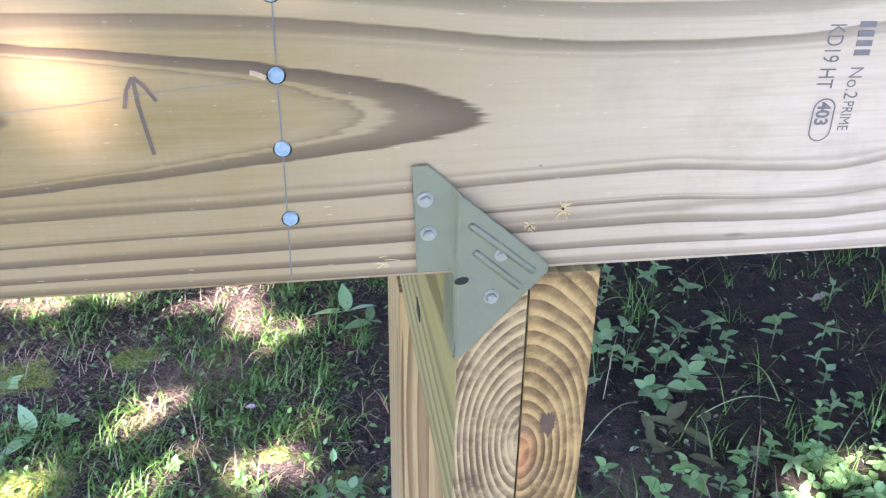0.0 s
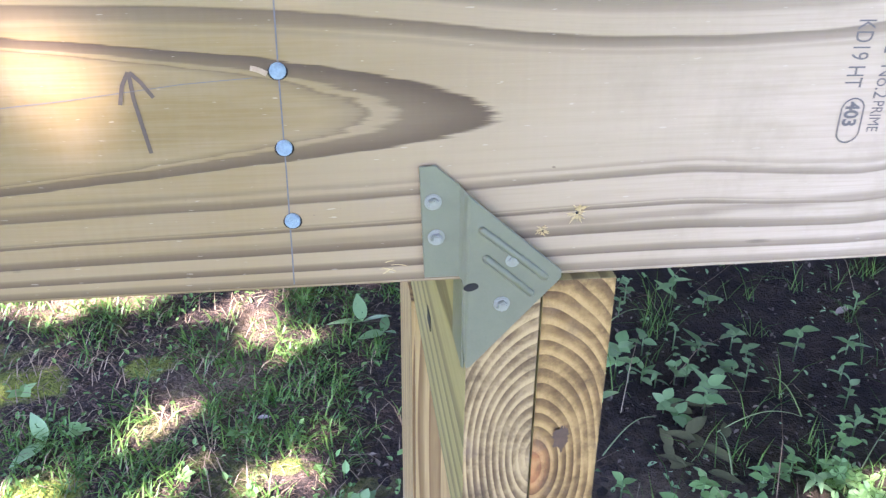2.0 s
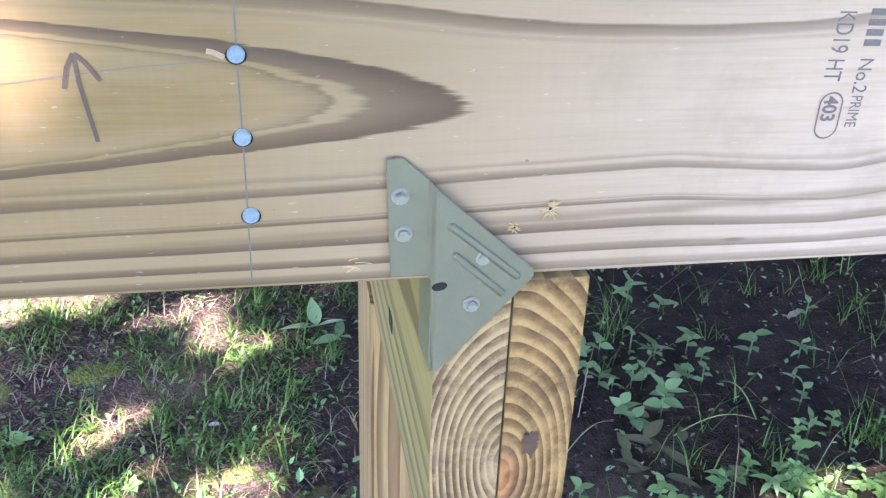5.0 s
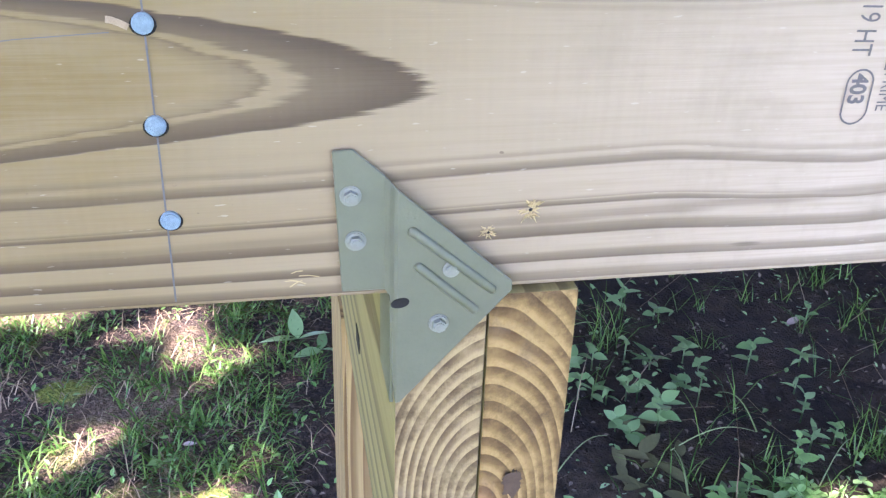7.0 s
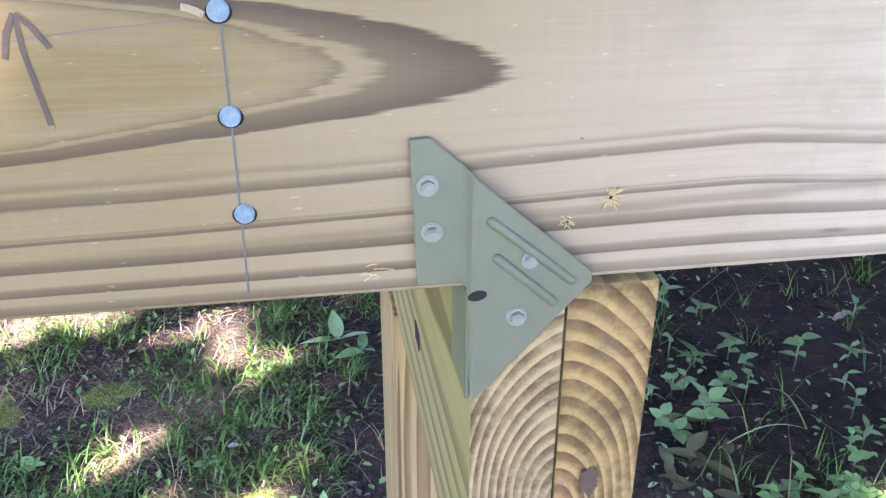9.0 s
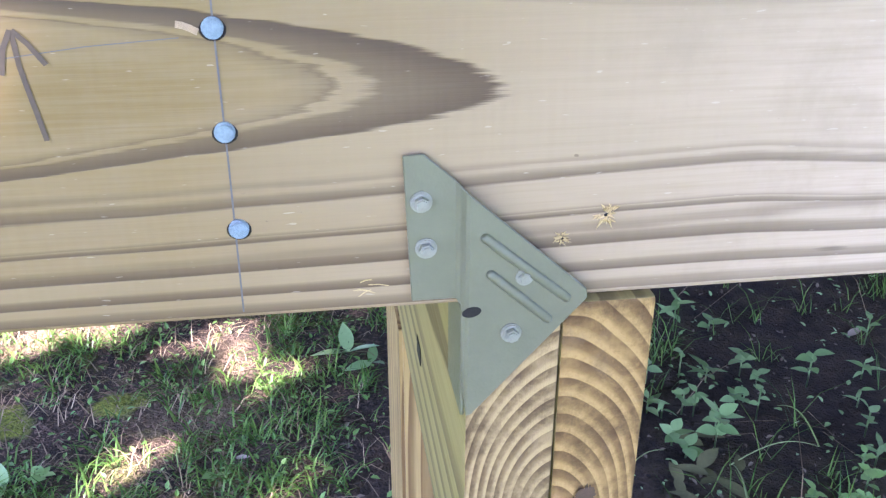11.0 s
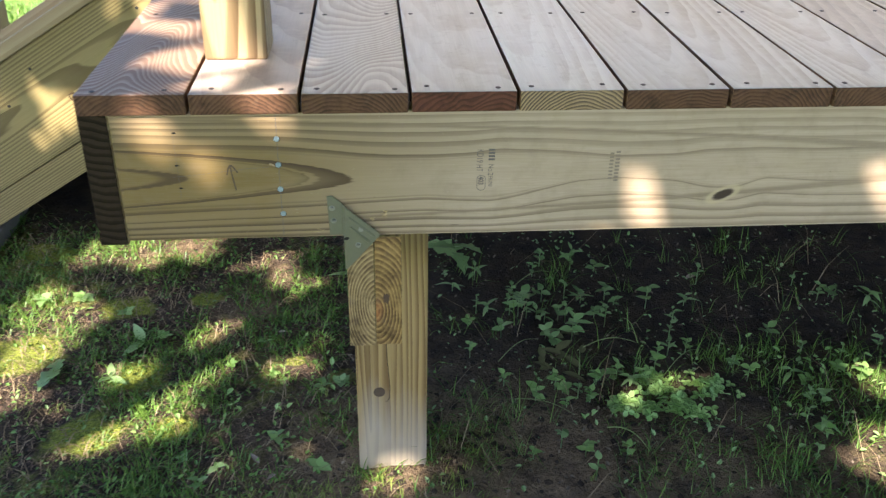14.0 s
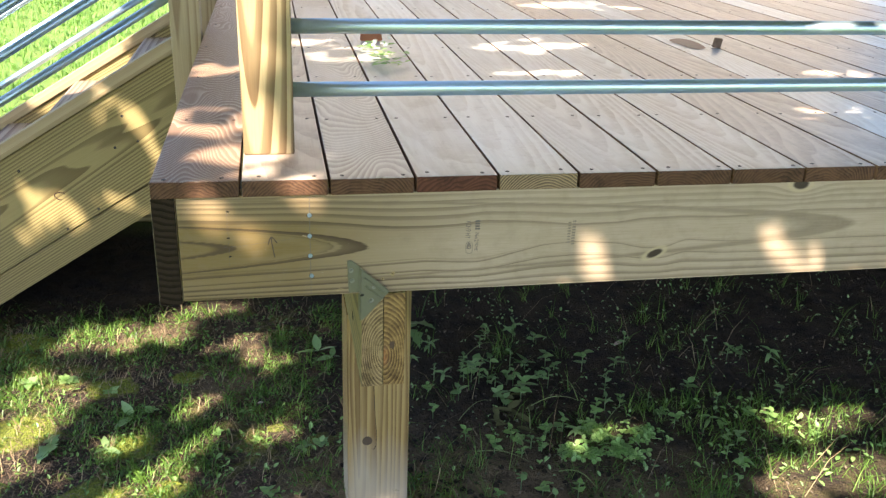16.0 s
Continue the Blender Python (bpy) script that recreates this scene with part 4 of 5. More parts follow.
def ground_sheet():
    xs, ys = axis_lines(-400, -1.6, 2.6, 400, 0.016), axis_lines(-400, -0.2, 2.2, 400, 0.016)
    verts = [(x, y, height(x, y)) for x in xs for y in ys]
    ny = len(ys)
    faces = [(i * ny + j, (i + 1) * ny + j, (i + 1) * ny + j + 1, i * ny + j + 1) for i in range(len(xs) - 1) for j in range(ny - 1)]
    me = bpy.data.meshes.new("ground")
    me.from_pydata(verts, [], faces)
    at = me.attributes.new("lawn", 'FLOAT', 'POINT')
    at.data.foreach_set("value", [lawn_share(v[0], v[1]) for v in verts])
    # bare soil, plus pale sand with pools of sun painted into its colour
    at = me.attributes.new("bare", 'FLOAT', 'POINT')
    at.data.foreach_set("value", [min(1.0, 1.5 * math.exp(-((v[0] - 0.50) / 0.36) ** 2 - ((v[1] - 0.36) / 0.26) ** 2) + sunny_sand(v[0], v[1])
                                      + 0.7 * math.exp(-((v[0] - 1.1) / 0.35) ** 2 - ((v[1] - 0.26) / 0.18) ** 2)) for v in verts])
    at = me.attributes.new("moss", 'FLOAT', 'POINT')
    at.data.foreach_set("value", [sunny_moss(v[0], v[1]) for v in verts])
    at = me.attributes.new("turf", 'FLOAT', 'POINT')
    at.data.foreach_set("value", [1.0 if (v[1] > 2.5 and v[0] < -0.2) or (v[1] > 1.6 and v[0] < -1.7) or v[0] < -1.7 or v[0] > 6 or v[1] < -0.9 or v[1] > 5 else 0.0 for v in verts])
    me.materials.append(SOIL)
    for p in me.polygons:
        p.use_smooth = True
    return tagged(new("ground", me), "dark soil with moss and dry grass", "ground", kind="structure")


ground_sheet()


def blades(name, spots, mat, label, lens, width, lean, category="grass"):
    """Many bent, tapered blades in one mesh."""
    rg = np.random.RandomState(len(spots))
    n = len(spots)
    P = np.array(spots)
    a = rg.uniform(0, 2 * np.pi, n)
    L = rg.uniform(lens[0], lens[1], n)
    W = rg.uniform(0.6, 1.2, n) * width
    le = rg.uniform(lean[0], lean[1], n)
    dx, dy = np.cos(a), np.sin(a)
    V = np.zeros((n, 5, 3))
    for i, (s, w) in enumerate(((0, 1.0), (0, -1.0), (0.55, 0.8), (0.55, -0.8), (1.0, 0.0))):
        out = le * s * s * L * 0.9 + le * s * L * 0.25
        up = L * s * np.sqrt(np.maximum(0.03, 1 - (le * 0.85) ** 2 * s))
        V[:, i, 0] = P[:, 0] + dx * out - dy * W * w / 2
        V[:, i, 1] = P[:, 1] + dy * out + dx * W * w / 2
        V[:, i, 2] = P[:, 2] + up
    base = (np.arange(n) * 5)[:, None]
    q = (base + np.array([[0, 1, 3, 2]])).tolist()
    tr = (base + np.array([[2, 3, 4]])).tolist()
    me = bpy.data.meshes.new(name)
    me.from_pydata(V.reshape(-1, 3).tolist(), [], q + tr)
    me.materials.append(mat)
    return tagged(new(name, me), label, category, kind="stuff")


def scatter(n, x0, x1, y0, y1, weight, seed, clump=0.0):
    rg = random.Random(seed)
    out = []
    while len(out) < n:
        x, y = rg.uniform(x0, x1), rg.uniform(y0, y1)
        if rg.random() < weight(x, y):
            m = 1 if not clump else rg.randint(3, 9)
            for _ in range(m):
                cx, cy = x + rg.gauss(0, clump), y + rg.gauss(0, clump)
                out.append((cx, cy, height(cx, cy) - 0.003))
    return out


def patchy(x, y):
    return (1 - 0.75 * sunny_moss(x, y)) * max(0.0, min(1.0, 0.42 + 1.5 * noise.noise((x * 3.5, y * 3.5, 21)) + 1.2 * noise.noise((x * 11, y * 11, 8)))) * lawn_share(x, y) * (1 - 0.9 * sunny_sand(x, y))


blades("grass", scatter(21000, -1.5, 0.6, -0.1, 1.9, patchy, 1, 0.010), GRASS, "short patchy green grass on dark soil", (0.012, 0.052), 0.0032, (0.6, 1.12))
blades("fine_grass", scatter(6000, -1.5, 0.6, -0.1, 1.9, lambda x, y: patchy(x + 3.1, y), 6, 0.008), FINE_GRASS, "fine yellow-green grass among moss", (0.010, 0.03), 0.002, (0.5, 1.1))
blades("dry_straw", scatter(4500, -1.5, 0.5, -0.1, 1.7, lambda x, y: lawn_share(x, y) * (1 - 0.85 * patchy(x, y)), 2), STRAW, "scattered dry straw and dead grass", (0.02, 0.06), 0.0022, (0.95, 1.12))
blades("sparse_grass", scatter(1600, 0.4, 2.6, 0.05, 1.8, lambda x, y: 0.2 + 0.6 * max(0, noise.noise((x * 4, y * 4, 31))), 3, 0.008), GRASS, "sparse thin grass on shaded bare soil", (0.03, 0.12), 0.0024, (0.4, 1.05))
blades("edge_grass", scatter(6500, 0.85, 2.6, 0.02, 0.72, lambda x, y: max(0.0, 0.5 + noise.noise((x * 5, y * 5, 71))) * (1.6 if x > 1.4 else 1 if x > 1.15 else 0.45), 23, 0.012), GRASS, "patchy grass at the front edge of the deck's shade", (0.012, 0.07), 0.0026, (0.5, 1.1))
blades("dry_stems", scatter(110, 0.45, 2.4, 0.15, 1.7, lambda x, y: 1.0, 7), STRAW, "pale dry arching stems", (0.08, 0.22), 0.0022, (0.8, 1.1))
blades("lawn", scatter(60000, -9.0, 0.2, 1.75, 12.0, lambda x, y: 0.0 if x > -1.75 and y < 2.6 or x > -0.3 else 0.6 + 0.4 * noise.noise((x, y, 2)), 5, 0.02), LAWN, "bright green mown lawn beyond the stairs", (0.05, 0.11), 0.009, (0.3, 1.0))


def small_leaves(name, spots, mat, label, size, tri=False, rise=(0.008, 0.035)):
    """Small rounded leaves, singly or in threes, on short stalks, in one mesh."""
    rg = np.random.RandomState(len(spots) + 3)
    V, Fc = [], []
    for (x, y, z) in spots:
        up = rg.uniform(*rise)
        r = rg.uniform(size[0], size[1])
        tilt, turn = rg.uniform(-0.3, 1.0), rg.uniform(0, 6.28)
        tn = Matrix.Rotation(turn, 3, 'Z') @ Matrix.Rotation(tilt, 3, 'X')
        for k in range(3 if tri else 1):
            rot = tn @ Matrix.Rotation(k * 2.094, 3, 'Z')
            b0 = len(V)
            for px, py, pz in ((0, 0, 0), (0.42, 0.4, 0.14), (0.44, 0.95, 0.1), (0, 1.65, -0.2), (-0.44, 0.95, 0.1), (-0.42, 0.4, 0.14), (0, 0.8, -0.1)) if not tri else ((0, 0, 0), (0.55, 0.45, 0.12), (0.5, 1.15, 0.1), (0, 1.45, -0.08), (-0.5, 1.15, 0.1), (-0.55, 0.45, 0.12), (0, 0.8, -0.06)):
                q = rot @ Vector((px * r, py * r, pz * r))
                V.append((x + q.x, y + q.y, z + up + q.z))
            Fc += [(b0, b0 + 1, b0 + 6), (b0 + 1, b0 + 2, b0 + 6), (b0 + 2, b0 + 3, b0 + 6), (b0 + 3, b0 + 4, b0 + 6), (b0 + 4, b0 + 5, b0 + 6), (b0 + 5, b0, b0 + 6)]
    me = bpy.data.meshes.new(name)
    me.from_pydata(V, [], Fc)
    me.materials.append(mat)
    return tagged(new(name, me), label, "ground cover", kind="stuff")


def near(spots, n, spread, seed):
    rg = random.Random(seed)
    out = []
    for _ in range(n):
        x, y = spots[rg.randrange(len(spots))]
        x, y = x + rg.gauss(0, spread), y + rg.gauss(0, spread * 0.7)
        out.append((x, y, height(x, y)))
    return out


small_leaves("small_weeds", scatter(3800, -1.4, 0.5, 0.0, 1.7, lambda x, y: lawn_share(x, y) * (1 - 0.9 * sunny_sand(x, y)) * (1 - 0.6 * sunny_moss(x, y)) * (0.3 + max(0, noise.noise((x * 5, y * 5, 40)))), 11), HERB, "tiny round-leaved weeds among the grass", (0.004, 0.010), rise=(0.003, 0.02))
small_leaves("clover", near([(1.00, 0.61), (1.005, 0.56), (1.05, 0.51), (1.12, 0.57), (1.15, 0.555), (1.05, 0.48), (0.97, 0.495), (0.92, 0.51)], 150, 0.022, 12), CLOVER, "bright green clover patch at the edge of the shade", (0.009, 0.014), True)
small_leaves("scattered_seedlings", scatter(1000, 0.42, 2.4, 0.1, 1.6, lambda x, y: 0.12 + max(0, 1.3 * noise.noise((x * 5, y * 5, 60))), 13), LEAF, "scattered seedlings on dark soil", (0.004, 0.011), rise=(0.001, 0.012))
small_leaves("seedling_tufts", near([(1.49, 0.62), (1.55, 0.60), (1.29, 0.66), (1.34, 0.42), (0.86, 0.48), (1.6, 0.5), (1.45, 0.3), (1.7, 0.4), (0.25, 0.62), (0.02, 0.53)], 160, 0.06, 15), CLOVER, "tufts of round-leaved seedlings", (0.008, 0.015))


def clods(name, spots, label):
    rg = random.Random(5)
    V, Fc = [], []
    bm = bmesh.new()
    bmesh.ops.create_icosphere(bm, subdivisions=1, radius=1.0)
    pv, pf = [v.co.copy() for v in bm.verts], [[v.index for v in f.verts] for f in bm.faces]
    bm.free()
    for x, y, z in spots:
        r = 0.003 + 0.011 * rg.random() ** 2
        b0 = len(V)
        for p in pv:
            k = r * rg.uniform(0.65, 1.2)
            V.append((x + p.x * k, y + p.y * k, z + p.z * k * 0.7))
        Fc += [[b0 + i for i in f] for f in pf]
    me = bpy.data.meshes.new(name)
    me.from_pydata(V, [], Fc)
    me.materials.append(SOIL)
    return tagged(new(name, me), label, "soil", kind="stuff")


clods("soil_clods", scatter(4200, 0.1, 2.2, 0.05, 1.4, lambda x, y: 1 - 0.9 * lawn_share(x, y), 17), "crumbs and clods of dark soil")

LITTER = leafy("leaf_litter", (0.05, 0.035, 0.022), (0.32, 0.25, 0.17), 0.8, 0.05)
small_leaves("leaf_litter", [(x, y, z - 0.012) for x, y, z in scatter(2600, 0.2, 2.5, 0.05, 1.6, lambda x, y: 1 - 0.7 * lawn_share(x, y), 29)], LITTER, "bits of dead leaf and bark on dark soil", (0.003, 0.009))

# ---- single weeds ----


def leaf_mesh(name, length, width, mat, lobes=0, fold=0.25, droop=0.35):
    """A leaf with a folded midrib and a drooping tip, pointing along +y."""
    bm = bmesh.new()
    n = 8
    mids, lefts, rights = [], [], []
    for i in range(n + 1):
        s = i / n
        w = width * 0.5 * math.sin(math.pi * min(1, s ** 0.8)) ** 0.85 * (1 - 0.25 * s)
        if lobes:
            w *= 1 + 0.35 * math.sin(s * math.pi * lobes * 2)
        z = -droop * length * s * s
        mids.append(bm.verts.new((0, s * length, z)))
        if 0 < i < n:
            lefts.append(bm.verts.new((-w, s * length * 0.99, z + fold * w)))
            rights.append(bm.verts.new((w, s * length * 0.99, z + fold * w)))
    for sidev in (lefts, rights):
        bm.faces.new((mids[0], mids[1], sidev[0]))
        for i in range(n - 2):
            bm.faces.new((mids[i + 1], mids[i + 2], sidev[i + 1], sidev[i]))
        bm.faces.new((mids[n - 1], mids[n], sidev[-1]))
    bmesh.ops.recalc_face_normals(bm, faces=bm.faces)
    return mesh_of(name, bm, mat, True)


LEAVES = {"slender": leaf_mesh("leaf", 0.052, 0.020, LEAF, 0, 0.15, 0.15), "fresh": leaf_mesh("leaf", 0.038, 0.029, CLOVER, 0, 0.16, 0.15), "bright": leaf_mesh("leaf", 0.042, 0.024, CLOVER, 0, 0.18, 0.2), "ovate": leaf_mesh("leaf", 0.042, 0.031, LEAF, 0, 0.18, 0.2), "long": leaf_mesh("leaf", 0.075, 0.028, LEAF, 0, 0.2, 0.5), "lobed": leaf_mesh("leaf", 0.095, 0.06, LEAF, 3, 0.2, 0.4),
          "broad": leaf_mesh("leaf", 0.11, 0.045, LEAF, 0, 0.15, 0.15), "dry": leaf_mesh("leaf", 0.085, 0.034, plain("withered_leaf", (0.17, 0.165, 0.065), 0.75, 0.0, 0.4, 60.0, 0.3), 0, 0.25, 0.15)}
STALK = leafy("pale_stalk", (0.24, 0.34, 0.09), (0.38, 0.46, 0.18), 0.5, 0.1)
stem_mesh = mesh_of("stem", tube((0, 0, 0), (0, 0, 1), 0.0016, 6), LEAF, True)


def weed(x, y, kind, count, size, tall, label, seed, group="weeds"):
    rg = random.Random(seed)
    ob = empty("weed", (x, y, height(x, y) - 0.004), label, "weed", group)
    ob.rotation_euler = (0, 0, rg.uniform(0, 6.28))
    if tall > 0:
        st = part("stem", stem_mesh, None, ob)
        st.scale = (1, 1, tall)
    for i in range(count):
        lf = part("leaf", LEAVES[kind], None, ob)
        k = size * rg.uniform(0.75, 1.2)
        lf.scale = (k, k, k)
        z = tall * (0.35 + 0.65 * (i + 1) / count) if tall > 0 else 0.012
        lf.location = (0, 0, z)
        lf.rotation_euler = (rg.uniform(0.1, 0.6), rg.uniform(-0.3, 0.3), i * 2.4 + rg.uniform(-0.3, 0.3))
    return ob


SHADE_WEEDS = [(0.91, 0.975, 7, 0.85), (0.98, 0.985, 6, 0.75), (1.085, 0.935, 5, 0.75), (0.78, 0.805, 6, 0.75), (0.865, 0.83, 5, 0.75), (0.845, 0.785, 6, 0.8), (0.79, 0.77, 5, 0.7),
               (0.80, 0.985, 4, 0.75), (0.915, 1.15, 6, 0.8), (0.985, 1.14, 4, 0.75), (0.845, 0.875, 4, 0.6), (0.72, 0.90, 6, 0.85), (0.77, 0.895, 5, 0.8), (0.74, 0.95, 6, 0.9),
               (1.27, 1.055, 4, 0.7), (1.37, 0.775, 6, 0.75), (1.08, 0.71, 5, 0.6), (0.95, 0.855, 4, 0.55), (1.62, 0.95, 5, 0.8), (0.66, 0.80, 5, 0.7)]
for i, (x, y, count, size) in enumerate(SHADE_WEEDS):
    weed(x, y, "ovate" if i % 4 else "slender", count, size, 0.035 + 0.02 * (i % 3), "small green broad-leaved weed on bare shaded soil", 100 + i)
EDGE_WEEDS = [(0.78, 0.575, 6, 0.85), (0.71, 0.55, 5, 0.9), (0.765, 0.59, 6, 0.8), (0.78, 0.525, 5, 0.7), (0.87, 0.605, 6, 0.7), (0.925, 0.625, 6, 0.7), (0.845, 0.555, 5, 0.7), (1.05, 0.70, 5, 0.6),
              (1.03, 0.655, 6, 0.75), (0.99, 0.63, 6, 0.75), (1.13, 0.72, 5, 0.65), (1.25, 0.60, 5, 0.75), (1.385, 0.57, 6, 0.8), (1.47, 0.59, 6, 0.9), (1.52, 0.56, 6, 0.9), (1.35, 0.39, 6, 0.8), (0.79, 0.36, 6, 0.75),
              (0.875, 0.335, 5, 0.65), (0.67, 0.345, 4, 0.6), (0.64, 0.60, 5, 0.65), (0.57, 0.72, 5, 0.7), (0.58, 0.86, 6, 0.75)]
for i, (x, y, count, size) in enumerate(EDGE_WEEDS):
    weed(x, y, "fresh", count, size * 0.8, 0.03 + 0.012 * (i % 3), "fresh light-green weed with rounded leaves on dark soil", 500 + i)
rg = random.Random(77)
PATCHES = [(0.98, 1.02), (0.80, 0.90), (0.82, 0.62), (1.35, 0.70), (1.52, 0.58), (0.85, 0.42), (1.3, 0.42), (0.62, 0.95), (1.62, 0.95), (0.68, 1.12), (1.1, 0.8)]
for i in range(44):
    px, py = PATCHES[i % len(PATCHES)]
    weed(px + rg.gauss(0, 0.08), py + rg.gauss(0, 0.07), rg.choice(["ovate", "ovate", "ovate", "long"]), rg.randint(3, 6), rg.uniform(0.3, 0.6), rg.uniform(0.02, 0.06),
         "small green weed among seedlings on dark soil", 300 + i)


def stalk(x, y, turn, reach, rise, thick, label):
    """A single bare grass stalk that arches over and droops."""
    bm = bmesh.new()
    rows = []
    for i in range(11):
        k = i / 10
        p = Vector((reach * k * math.cos(turn), reach * k * math.sin(turn), rise * math.sin(math.pi * min(1.0, k * 0.92)) + 0.002))
        r = thick * (1 - 0.6 * k)
        rows.append([bm.verts.new(p + Vector((-math.sin(turn) * math.cos(a), math.cos(turn) * math.cos(a), math.sin(a))) * r) for a in [j / 5 * 2 * math.pi for j in range(5)]])
    for a, b in zip(rows, rows[1:]):
        for j in range(5):
            bm.faces.new((a[j], a[(j + 1) % 5], b[(j + 1) % 5], b[j]))
    ob = tagged(new("grass_stalk", mesh_of("grass_stalk", bm, STALK, True)), label, "grass stalk", "grass stalks")
    ob.location = (x, y, height(x, y) - 0.003)


for x, y, turn, reach, rise, thick in ((0.83, 0.62, 1.35, 0.12, 0.02, 0.0020), (1.02, 0.77, 1.75, 0.11, 0.03, 0.0016), (0.85, 0.74, 0.1, 0.16, 0.03, 0.0013), (0.64, 0.70, 0.6, 0.14, 0.03, 0.0012),
                                       (0.86, 0.45, -0.9, 0.12, 0.03, 0.0020), (1.04, 0.62, 0.7, 0.16, 0.03, 0.0012), (0.66, 0.56, -0.5, 0.15, 0.02, 0.0012), (0.72, 1.05, 0.4, 0.16, 0.04, 0.0012)):
    stalk(x, y, turn, reach, rise, thick, "pale green arching grass stalk over dark soil")
weed(0.58, 1.22, "lobed", 5, 1.1, 0.05, "large lobed green weed behind the post", 180)
dead = weed(0.80, 0.70, "dry", 14, 0.65, 0.0, "withered brown-green leaves flattened on the soil", 181)
for lf in dead.children:
    lf.location = (rg.gauss(0, 0.06), rg.gauss(0, 0.05), 0.016)
    lf.rotation_euler = (rg.uniform(-0.1, 0.25), rg.uniform(-0.3, 0.3), rg.uniform(0, 6.28))
for i, (x, y, kind, count, size) in enumerate(((-0.26, 0.83, "broad", 2, 0.75), (-0.44, 0.72, "lobed", 2, 0.8), (-0.58, 1.04, "ovate", 6, 0.8), (0.25, 0.62, "ovate", 6, 0.7), (0.11, 0.43, "ovate", 3, 0.6),
                                               (-0.04, 0.31, "ovate", 4, 0.6), (-0.01, 0.35, "ovate", 3, 0.5), (-0.09, 0.39, "ovate", 4, 0.45), (0.27, 1.13, "broad", 3, 0.6), (0.31, 1.09, "broad", 3, 0.6), (0.053, 0.817, "fresh", 2, 0.7), (-0.025, 0.727, "fresh", 4, 0.45), (0.084, 0.682, "fresh", 4, 0.5), (0.11, 0.648, "fresh", 4, 0.45),
                                               (0.205, 0.613, "ovate", 5, 0.5), (0.25, 0.62, "ovate", 6, 0.5), (-0.335, 0.971, "fresh", 5, 0.7), (-0.211, 0.846, "fresh", 5, 0.7), (-0.47, 1.05, "fresh", 7, 0.9), (-0.31, 0.685, "broad", 3, 0.55), (0.114, 0.425, "fresh", 3, 0.8), (0.21, 0.315, "fresh", 6, 0.8))):
    weed(x, y, kind, count, size, 0.02 if kind == "ovate" else 0.0, "low broad-leaved weed in patchy grass", 200 + i)
for i, (x, y, k) in enumerate(((1.246, 1.077, 0.6), (0.08, 0.35, 0.5), (0.12, 0.31, 0.45), (0.08, 0.85, 0.35))):
    bm_leaf = leaf_mesh("fallen_leaf", 0.07, 0.03, DRYLEAF, 0, 0.5, -0.1)
    ob = tagged(new("fallen_leaf", bm_leaf), "pale dry fallen leaf on the soil", "leaf", "fallen leaves")
    ob.location, ob.scale, ob.rotation_euler = (x, y, height(x, y) + 0.008), (k, k, k), (0.1, 0.2, -1.2 + 1.9 * i)

# ---- things lying on the deck ----
# leaves, white discs and a reddish block stand in for an unidentified green patch
sprig = empty("plant_sprig", (0.455, 1.03, H), "green leaves, white dots and a terracotta-coloured block on the deck", "plant sprig")
rg = random.Random(8)
for i in range(60):
    lf = part("leaf", LEAVES["bright"], None, sprig)
    k = rg.uniform(0.4, 0.8)
    lf.scale, lf.location = (k, k, k), (rg.gauss(0, 0.03), rg.uniform(-0.17, 0.13), rg.uniform(0.004, 0.022))
    lf.rotation_euler = (rg.uniform(0, 0.5), rg.uniform(-0.4, 0.4), rg.uniform(0, 6.28))
flower_mesh = mesh_of("blossom", disc(0.006, 0.004, 7, 0.001), plain("white_petals", (0.75, 0.76, 0.70), 0.6, 0.0, 0.1, 100.0, 0.0))
for i in range(12):
    part("blossom", flower_mesh, None, sprig, "white blossom", (rg.gauss(0, 0.02), rg.uniform(-0.04, 0.12), rg.uniform(0.025, 0.045)), (rg.uniform(-0.5, 0.5), rg.uniform(-0.5, 0.5), 0))
shard = prism([(-0.034, 0), (0.034, 0), (0.03, 0.022), (-0.031, 0.025)], 0.012)
bmesh.ops.bevel(shard, geom=shard.edges[:], offset=0.003, segments=2, affect='EDGES')
part("terracotta_shard", shard, plain("terracotta", (0.42, 0.16, 0.07), 0.8, 0.0, 0.2, 60.0, 0.3), sprig, "terracotta-coloured block", (0.0, 0.27, 0.0))
chip = tagged(new("wood_chip", mesh_of("wood_chip", box(0.03, 0.012, 0.03, 0.003), plain("brown_chip_wood", (0.19, 0.12, 0.075), 0.8, 0.0, 0.4, 90.0, 0.5))), "dark chip of wood standing on the deck", "wood chip")
chip.location, chip.rotation_euler = (1.52, 1.2, H + 0.0155), (0.1, 0.15, 0.4)

stain_pts = [(0.040 * math.cos(a) * (1 + 0.12 * math.sin(3 * a)), 0.11 * math.sin(a) * (1 + 0.15 * math.sin(2 * a + 1))) for a in [i / 28 * 2 * math.pi for i in range(28)]]
stain_bm = bmesh.new()
stain_bm.faces.new([stain_bm.verts.new((x, y, 0)) for x, y in stain_pts])
stain = tagged(new("wet_stain", mesh_of("wet_stain", stain_bm, plain("damp_brown_wood", (0.24, 0.14, 0.085), 0.6, 0.0, 0.5, 40.0, 0.1))), "dark brown damp stain on a deck board", "stain")
stain.location = (1.4563, 1.27, H + 0.0006)

# ---- tree that shades the deck ----


def fall(p):
    """Where the sun through p meets the ground."""
    k = p[2] / TO_SUN.z
    return p[0] - TO_SUN.x * k, p[1] - TO_SUN.y * k


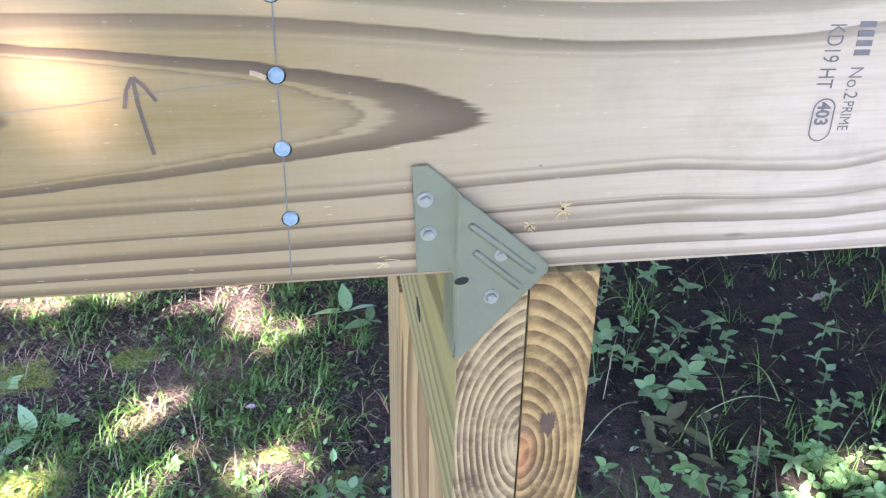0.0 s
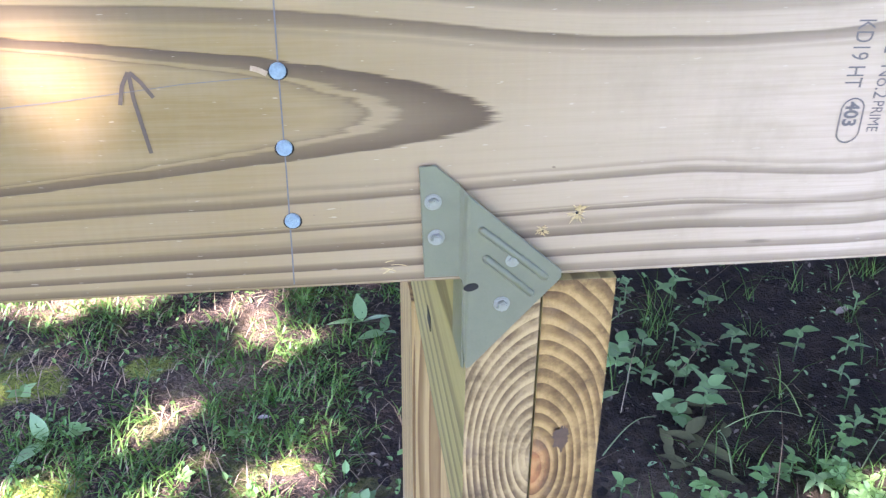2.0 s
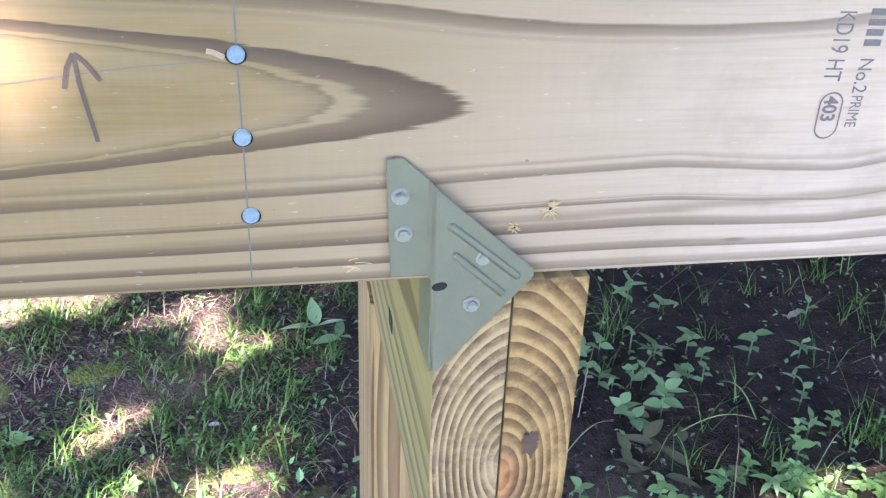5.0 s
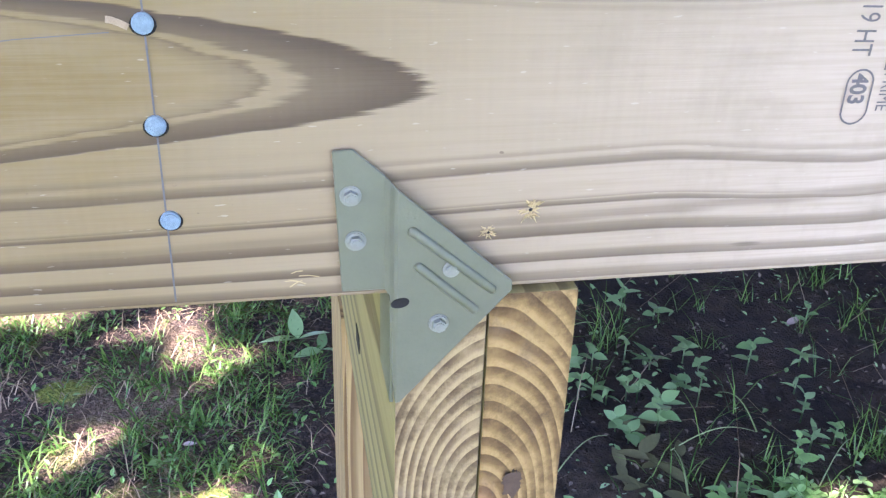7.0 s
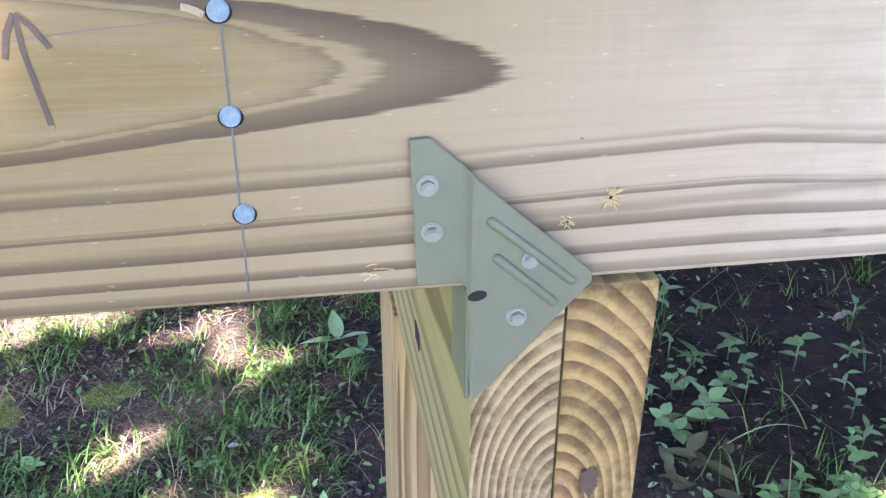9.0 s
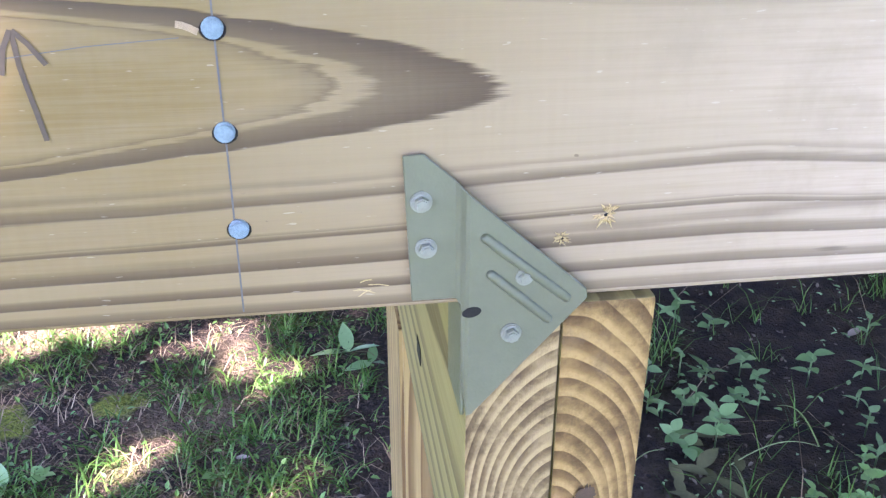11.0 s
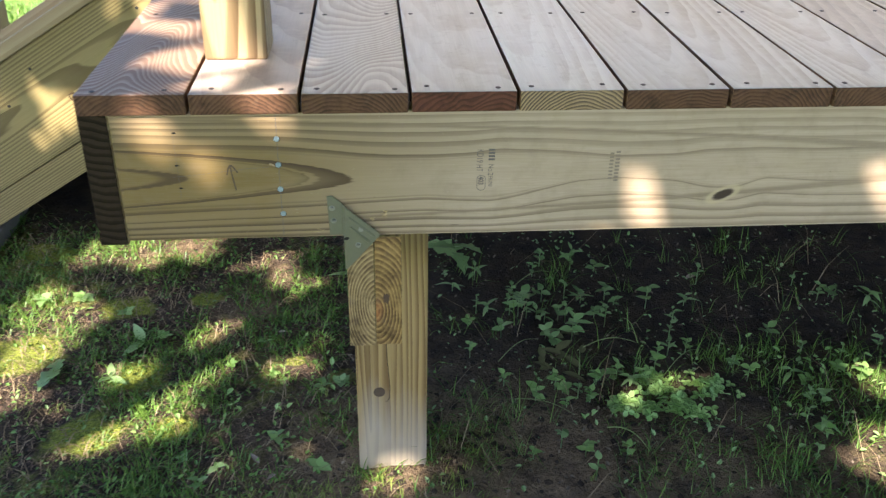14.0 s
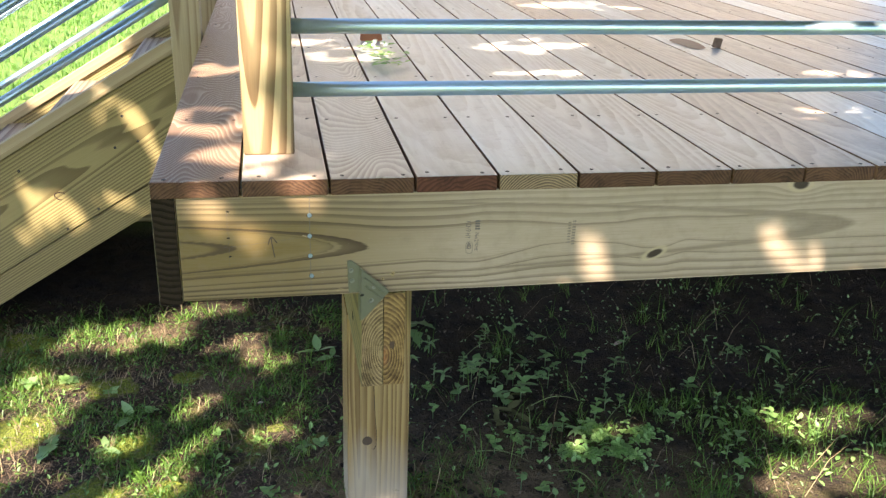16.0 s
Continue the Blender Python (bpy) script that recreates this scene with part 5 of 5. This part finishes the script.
GAPS_GROUND = [(-0.45, 1.30, 0, 0.10, 0.05), (-0.27, 1.32, 0, 0.14, 0.055), (-0.38, 1.25, 0, 0.08, 0.03), (-0.09, 1.48, 0, 0.07, 0.05), (-0.54, 0.98, 0, 0.10, 0.10), (-0.54, 0.77, 0, 0.07, 0.08), (-0.33, 0.50, 0, 0.10, 0.06), (-0.24, 0.655, 0, 0.09, 0.03), (-0.12, 0.70, 0, 0.05, 0.02), (-0.08, 0.81, 0, 0.06, 0.03), (-0.18, 0.55, 0, 0.06, 0.06),
               (-0.09, 0.83, 0, 0.03, 0.02), (0.06, 1.21, 0, 0.06, 0.04), (0.18, 1.04, 0, 0.06, 0.05), (0.12, 0.705, 0, 0.03, 0.01), (-0.62, 0.55, 0, 0.08, 0.06),
               (1.66, 0.55, 0, 0.14, 0.06), (1.50, 0.30, 0, 0.13, 0.07), (1.68, 0.29, 0, 0.13, 0.06), (0.36, 0.24, 0.06, 0.05, 0.03)]
GAPS_DECK = [(0.95, 1.2, 0.95, 0.20, 0.09), (0.85, 0.84, 0.95, 0.13, 0.03), (1.41, 0.40, 0.95, 0.09, 0.03), (0.31, 1.15, 0.95, 0.07, 0.17), (0.05, 0.32, 0.95, 0.07, 0.19),
             (0.02, 0.88, 0.95, 0.06, 0.06), (1.68, 0.81, 0.95, 0.10, 0.03), (1.4, 2.15, 0.95, 0.25, 0.10), (2.2, 1.0, 0.95, 0.2, 0.06)]
GAPS_CLOVER = [(1.0, 0.55, 0, 0.05, 0.01), (1.1, 0.56, 0, 0.04, 0.01)]
GAPS_EDGE = [(0.18, 0.07, 0.95, 0.10, 0.06)]
GAPS_POST = [(0.45, 1.04, 0.95, 0.04, 0.09), (0.095, 0.136, 1.03, 0.045, 0.06), (0.10, 0.136, 1.13, 0.045, 0.06), (0.10, 0.136, 1.26, 0.045, 0.07)]
GAPS_RIM = [(0.11, 0, 0.92, 0.06, 0.04), (0.07, 0, 0.905, 0.06, 0.03), (0.11, 0, 0.88, 0.045, 0.02)]
GAPS_RIM_FAR = [(0.71, 0, 0.775, 0.05, 0.03), (1.08, 0, 0.80, 0.08, 0.03)]
GAPS_SIDES = [(-0.13, 1.416, 0.49, 0.06, 0.05), (-0.31, 1.42, 0.66, 0.075, 0.07), (-0.54, 1.42, 0.40, 0.06, 0.06), (-0.33, 1.42, 0.42, 0.06, 0.03), (-0.68, 1.42, 0.35, 0.03, 0.04)]
GAPS = [(*fall(g), g[3], g[4], keep, m) for lot, keep, m in ((GAPS_GROUND, 0.0, 0.05), (GAPS_DECK, 0.07, 0.055), (GAPS_EDGE, 0.3, 0.055), (GAPS_CLOVER, 0.12, 0.045), (GAPS_POST, 0.08, 0.04), (GAPS_RIM, 0.08, 0.045), (GAPS_RIM_FAR, 0.15, 0.04), (GAPS_SIDES, 0.06, 0.04)) for g in lot]
tree = empty("tree", (-3.4, -3.2, 0), "leafy broad-crowned tree that shades the deck", "tree")


def crown():
    rg = random.Random(21)
    V, Fc = [], []
    n = 0
    while n < 52000:
        gx, gy = rg.uniform(-2.9, 5.9), rg.uniform(-2.2, 5.0)
        if gx < 0.1 and gy > 2.9 + 0.3 * math.sin(gx * 5):
            continue
        edge = 1.0 + 0.12 * noise.noise((gx * 0.9, gy * 0.9, 50)) + 0.08 * noise.noise((gx * 2.5, gy * 2.5, 51))
        if abs((gx - 1.5) / 4.1) ** 2.6 + abs((gy - 1.4) / 3.3) ** 2.6 > edge:
            continue
        n += 1
        stays, depth, r = rg.random(), rg.uniform(-0.45, 0.45), rg.uniform(0.04, 0.072)
        rot = Euler((rg.uniform(-0.9, 0.9), rg.uniform(-0.9, 0.9), rg.uniform(0, 6.28))).to_matrix()
        ragged_edge = 1.0 + 0.55 * noise.noise((gx * 13, gy * 13, 70)) + 0.3 * noise.noise((gx * 29, gy * 29, 71))
        if min([1.0] + [keep for a, b, rx, ry, keep, m in GAPS if ((gx - a) / (rx + m)) ** 2 + ((gy - b) / (ry + m)) ** 2 < ragged_edge]) < stays:
            continue
        if -0.9 < gx < 0.36 and 0.3 < gy < 1.45 and noise.noise((gx * 14, gy * 14, 90)) + 0.5 * noise.noise((gx * 25, gy * 25, 91)) > 0.15:
            continue
        if 0.7 < gx < 1.9 and 0.1 < gy < 0.6 and noise.noise((gx * 16, gy * 16, 95)) + 0.5 * noise.noise((gx * 30, gy * 30, 96)) > 0.33:
            continue
        p = Vector((gx, gy, 0)) + TO_SUN * (4.6 + 0.8 * noise.noise((gx * 0.8, gy * 0.8, 4)) + depth)
        b0 = len(V)
        for c in ((0, -1.1, 0), (0.7, 0, 0.12), (0, 1.2, -0.1), (-0.7, 0, 0.12)):
            V.append((p + rot @ Vector(c) * r * 1.25) - tree.location)
        Fc.append((b0, b0 + 1, b0 + 2, b0 + 3))
    me = bpy.data.meshes.new("crown")
    me.from_pydata(V, [], Fc)
    me.materials.append(CROWN)
    return me


part("crown", crown(), None, tree)


def limb(points, r0, r1):
    bm = bmesh.new()
    rows = []
    for i, p in enumerate(points):
        k = i / (len(points) - 1)
        r = r0 + (r1 - r0) * k
        rows.append([bm.verts.new(Vector(p) + Vector((math.cos(a), math.sin(a), 0)) * r * (1 + 0.12 * math.sin(3 * a + i))) for a in [j / 10 * 2 * math.pi for j in range(10)]])
    for a, b in zip(rows, rows[1:]):
        for j in range(10):
            bm.faces.new((a[j], a[(j + 1) % 10], b[(j + 1) % 10], b[j]))
    return bm


part("trunk", limb([(0, 0, -0.2), (0.03, 0.02, 0.4), (0.1, 0.05, 1.2), (0.15, 0.15, 2.0), (0.3, 0.3, 2.8), (0.6, 0.6, 3.5)], 0.26, 0.10), BARK, tree, smooth=True)
for q in ((1.6, 0.6, 3.3), (0.6, 1.8, 3.3), (2.6, 2.2, 3.5)):
    part("limb", limb([(0.2, 0.2, 2.3), (0.2 + q[0] * 0.3, 0.2 + q[1] * 0.3, 2.8), (0.2 + q[0] * 0.65, 0.2 + q[1] * 0.65, 3.1), q], 0.10, 0.02), BARK, tree, smooth=True)
